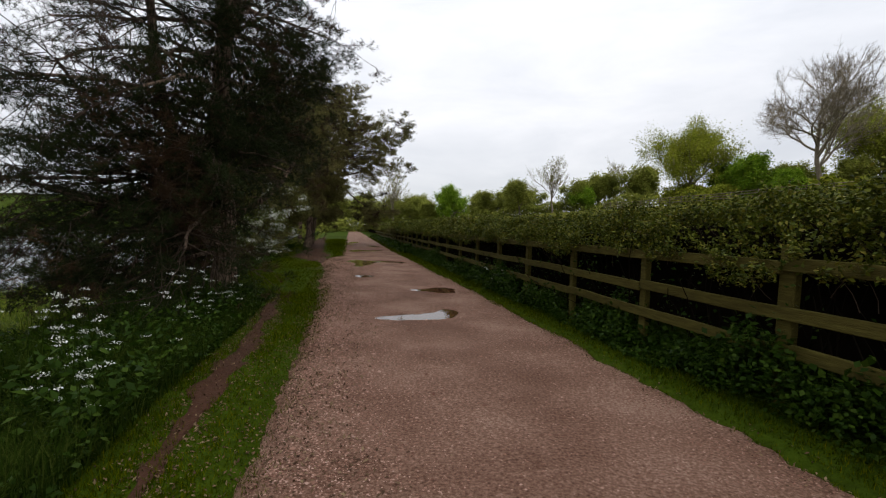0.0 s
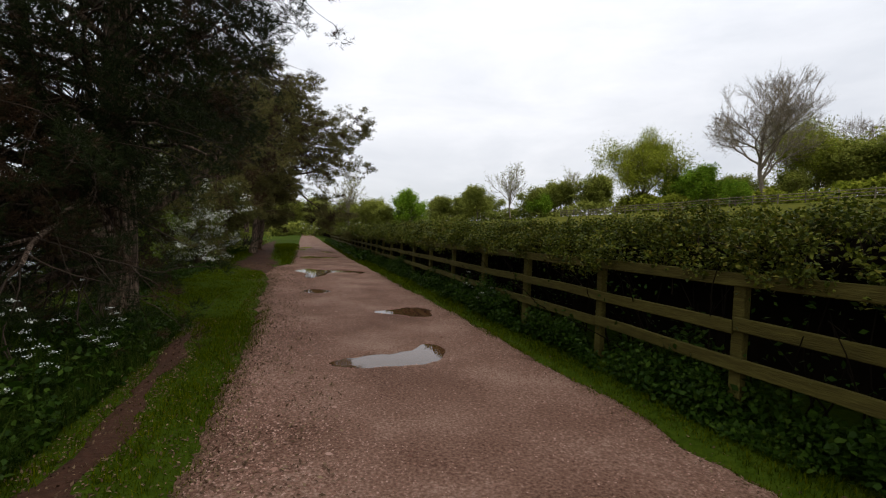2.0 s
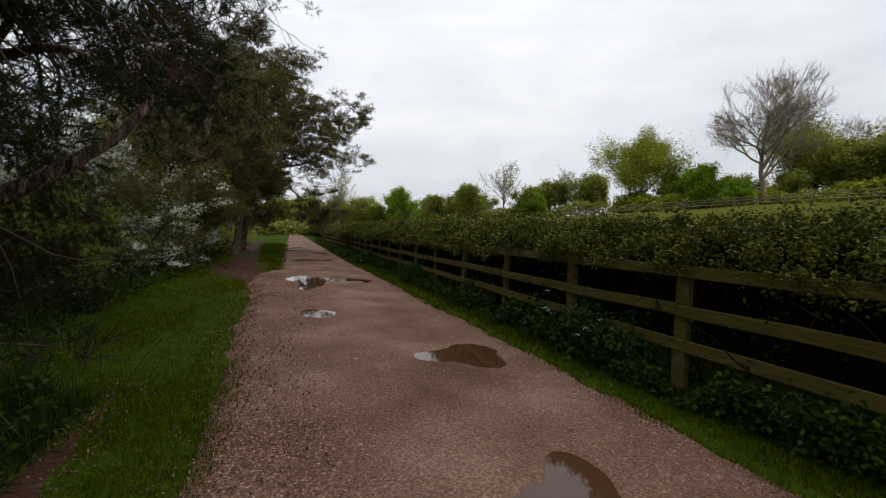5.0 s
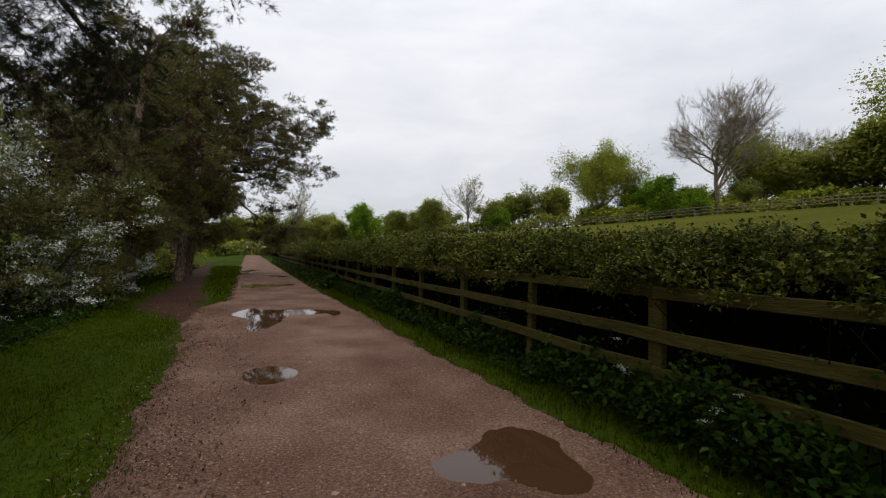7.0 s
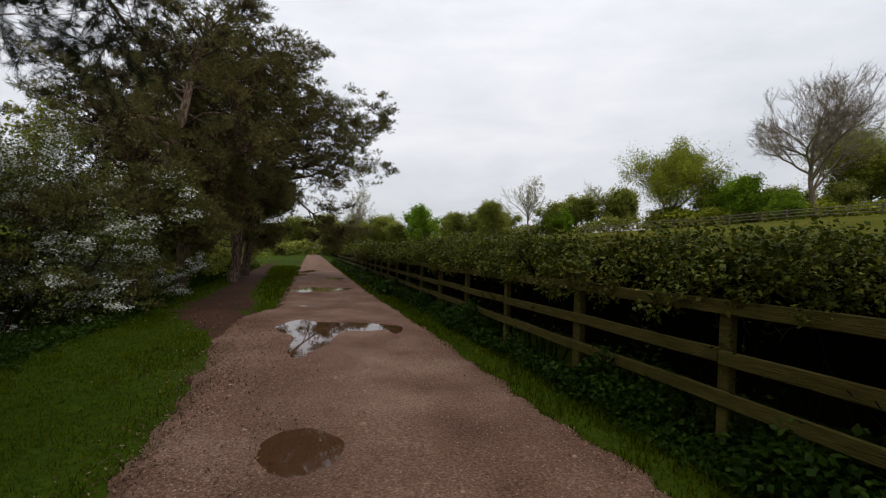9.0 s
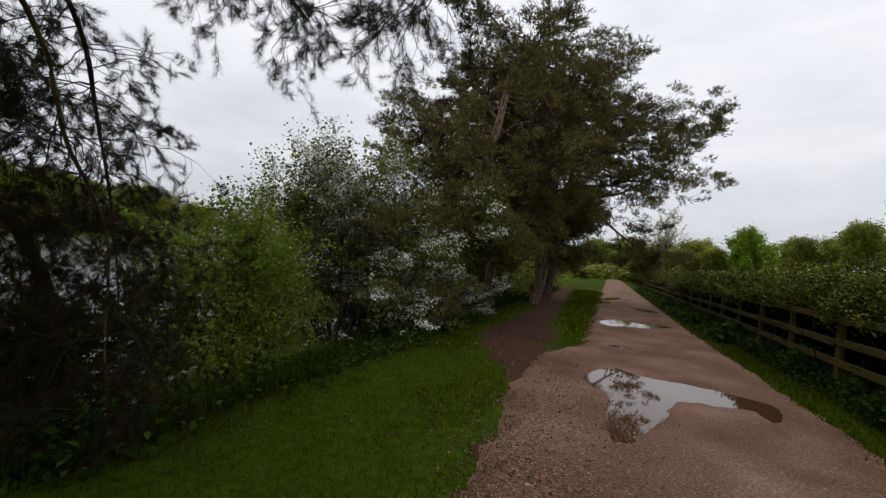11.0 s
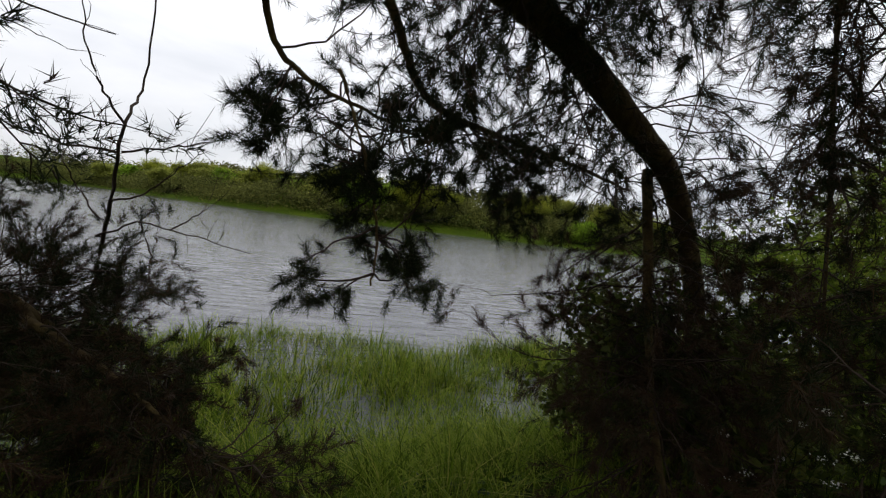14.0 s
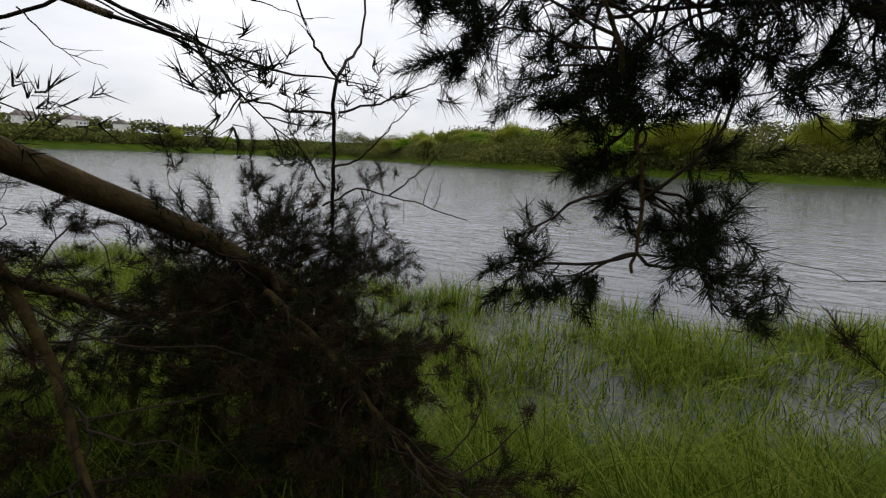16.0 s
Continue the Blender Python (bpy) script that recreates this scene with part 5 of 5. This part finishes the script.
bough("pine_bough", [(-6.08, 10.37, 1.88), (-6.3, 10.36, 1.66), (-6.42, 10.5, 1.55), (-6.58, 10.72, 1.50), (-6.72, 10.95, 1.45)], 0.014, 0.005, 105,
      "thick cluster of dark pine sprays above the water", 0.8, count=24, start=0.3, twig_len=(0.2, 0.4), hang=-0.15)
bough("pine_bough", [(-4.3, 8.9, 3.1), (-5.2, 10.3, 3.05), (-6.0, 11.3, 2.85), (-6.6, 12.0, 2.5)], 0.03, 0.008, 104,
      "thin pine bough with dense hanging sprays", 0.95, count=56, start=0.68, twig_len=(0.4, 0.7), hang=-0.6)
bough("pine_bough", [(-4.15, 8.7, 2.6), (-5.2, 9.6, 2.78), (-6.2, 10.6, 2.72), (-6.7, 11.2, 2.6), (-6.45, 11.9, 2.4)], 0.035, 0.008, 106,
      "pine bough with dense sprays above the arching limb", 0.9, count=84, start=0.42, twig_len=(0.4, 0.8), hang=-0.35, dry=0.1)
bough("pine_bough", [(-4.3, 9.2, 3.1), (-5.0, 11.0, 3.1), (-5.6, 11.95, 2.65), (-5.76, 12.25, 2.0), (-5.67, 12.5, 1.4), (-5.66, 12.55, 0.7), (-5.6, 12.6, 0.1)], 0.022, 0.005, 107,
      "trailing brown pine bough with half withered needles", 0.85, count=80, start=0.4, dry=0.5, twig_len=(0.3, 0.65), hang=-0.5)
bough("pine_bough", [(-4.1, 8.7, 4.0), (-4.2, 11.0, 4.15), (-4.15, 12.8, 3.75), (-4.1, 13.9, 3.4)], 0.05, 0.012, 102,
      "high pine bough reaching over the path edge", 0.95, count=60, start=0.55, twig_len=(0.4, 0.8), hang=-0.2, needle=0.08, needles=20)
bough("pine_bough", [(-4.1, 8.7, 3.8), (-4.8, 11.2, 4.05), (-5.1, 12.6, 3.7), (-5.2, 13.6, 3.3)], 0.05, 0.012, 103,
      "high pine bough reaching over the bank", 0.95, count=60, start=0.5, twig_len=(0.4, 0.8), hang=-0.2, needle=0.08, needles=20)
bough("pine_bough", [(-4.2, 8.8, 3.6), (-5.0, 10.4, 3.7), (-5.9, 12.1, 3.1), (-6.45, 12.7, 2.2), (-6.6, 13.0, 1.1), (-6.6, 13.1, 0.0)], 0.028, 0.004, 94,
      "brown hanging pine bough with withered needles", 0.85, count=62, start=0.4, dry=0.4, twig_len=(0.35, 0.8))
bough("pine_bough", [(-6.95, 12.2, 1.5), (-6.85, 12.25, 0.8), (-6.6, 12.2, 0.3), (-6.3, 12.2, -0.25)], 0.03, 0.012, 97,
      "withered brown undergrowth bough on the bank", 0.9, count=95, start=0.05, dry=0.75, twig_len=(0.35, 0.8), hang=-0.3)
bough("pine_bough", [(-4.2, 8.5, 1.2), (-5.4, 8.3, 0.9), (-6.4, 8.2, 0.4), (-7.0, 8.2, 0.0)], 0.05, 0.02, 96,
      "low dark pine bough sagging to the bank", 0.9, count=34, start=0.35, dry=0.55, twig_len=(0.35, 0.8))
bough("pine_bough", [(-7.0, 9.1, 0.45), (-6.85, 9.5, 0.05), (-6.5, 9.7, -0.3), (-6.3, 9.8, -0.5)], 0.022, 0.008, 98,
      "withered brown bough trailing in the sedge", 0.9, count=68, start=0.0, dry=0.45, twig_len=(0.3, 0.7), hang=-0.1)
bough("pine_bough", [(-5.9, 8.75, 1.1), (-6.0, 9.1, 0.5), (-5.95, 9.4, 0.0), (-5.9, 9.6, -0.4)], 0.022, 0.008, 99,
      "dark low bough hanging beside the mossy limb", 0.9, count=24, start=0.1, dry=0.55, twig_len=(0.3, 0.7), hang=-0.2)
bough("pine_bough", [(-6.79, 9.29, 0.42), (-6.73, 9.64, 0.26), (-6.65, 9.89, 0.13), (-6.6, 10.12, -0.01), (-6.56, 10.32, -0.1)], 0.02, 0.007, 108,
      "withered brown bough sprawling over the sedge", 0.9, count=60, start=0.05, dry=0.6, twig_len=(0.25, 0.5), hang=-0.15)


RIGHT = np.array([-0.39, 0.92, 0.0])


def twig_fan(name, origin, strokes, label, category, seed):
    """Bare stem and branches: strokes of (sideways, up) steps from the origin, each with a start radius."""
    r = np.random.default_rng(seed)
    e = empty(name)
    o = np.array(origin)
    main, fine = [], []
    for rad, pts in strokes:
        P = np.array([o + RIGHT * a + np.array([0, 0, b]) + np.array([-0.92, -0.39, 0]) * r.normal() * 0.06 * k for k, (a, b) in enumerate(pts)])
        t = np.linspace(0, len(P) - 1, 5 * len(P))
        C = np.stack([np.interp(t, np.arange(len(P)), P[:, j]) for j in range(3)], -1)
        C[1:-1] = (C[:-2] + C[1:-1] * 2 + C[2:]) / 4
        C = C + r.normal(size=C.shape) * 0.004
        main.append((C, np.linspace(rad, max(rad * 0.3, 0.0013), len(C))))
        for k in range(3 if rad < 0.008 else 1):
            i = r.integers(len(C) // 3, len(C) - 1)
            d = unit(C[i] - C[i - 1]) + r.normal(size=3) * 0.5 + [0, 0, 0.3]
            q, rr, _ = branch_line(r, C[i], unit(d), r.uniform(0.08, 0.26), 0.0022, 0.001, 0.35, 0.2, 4)
            fine.append((q, rr))
    for k, ln in enumerate(main):
        v, f = tubes([ln], 7)
        part("stem" if k == 0 else "branch", mesh_np("branch", v, f), M_TWIG, e)
    v, f = tubes(fine, 4)
    tagged(part("twigs", mesh_np("twigs", v, f), M_TWIG, e), kind="stuff")
    return tagged(e, label, category)


twig_fan("bare_sapling", (-7.12, 9.46, 1.38), [
    (0.015, [(-0.16, -2.2), (-0.13, -1.2), (-0.10, -0.8), (-0.04, -0.4), (0, 0), (0.03, 0.25), (0.06, 0.8)]),
    (0.007, [(0, 0), (-0.10, 0.14), (-0.17, 0.32), (-0.2, 0.6)]),
    (0.007, [(-0.02, -0.14), (-0.26, -0.14), (-0.48, -0.08), (-0.74, 0.14)]),
    (0.006, [(-0.01, -0.14), (0.22, -0.07), (0.40, -0.02), (0.5, 0.06)]),
    (0.006, [(-0.04, -0.40), (0.10, -0.35), (0.22, -0.22), (0.36, -0.08)]),
    (0.006, [(-0.08, -0.58), (0.09, -0.48), (0.30, -0.53), (0.60, -0.58)]),
    (0.005, [(0.24, -0.52), (0.36, -0.42), (0.45, -0.34)]),
    (0.005, [(-0.08, -0.5), (-0.18, -0.36), (-0.24, -0.22), (-0.3, -0.1)]),
    (0.005, [(0.1, -0.5), (0.16, -0.68), (0.15, -0.82), (0.3, -0.95)])], "thin bare sapling with forked twigs at the water", "sapling", 95)
twig_fan("bare_branch", (-7.35, 8.2, 1.9), [
    (0.013, [(-1.6, -0.25), (-0.9, -0.04), (-0.35, 0.10), (0.15, 0.14), (0.55, 0.10), (0.85, 0.22)]),
    (0.006, [(-0.5, 0.05), (-0.2, 0.25), (0.1, 0.42)]),
    (0.006, [(-0.6, 0.02), (-0.3, -0.12), (0.05, -0.16), (0.3, -0.22)]),
    (0.006, [(0.1, 0.14), (0.4, 0.02), (0.7, -0.02)]),
    (0.005, [(-1.0, -0.07), (-0.8, -0.3), (-0.55, -0.38)]),
    (0.006, [(-1.2, -0.12), (-1.0, 0.15), (-0.7, 0.4)])], "bare overhanging branch with fine side twigs", "branch", 96)
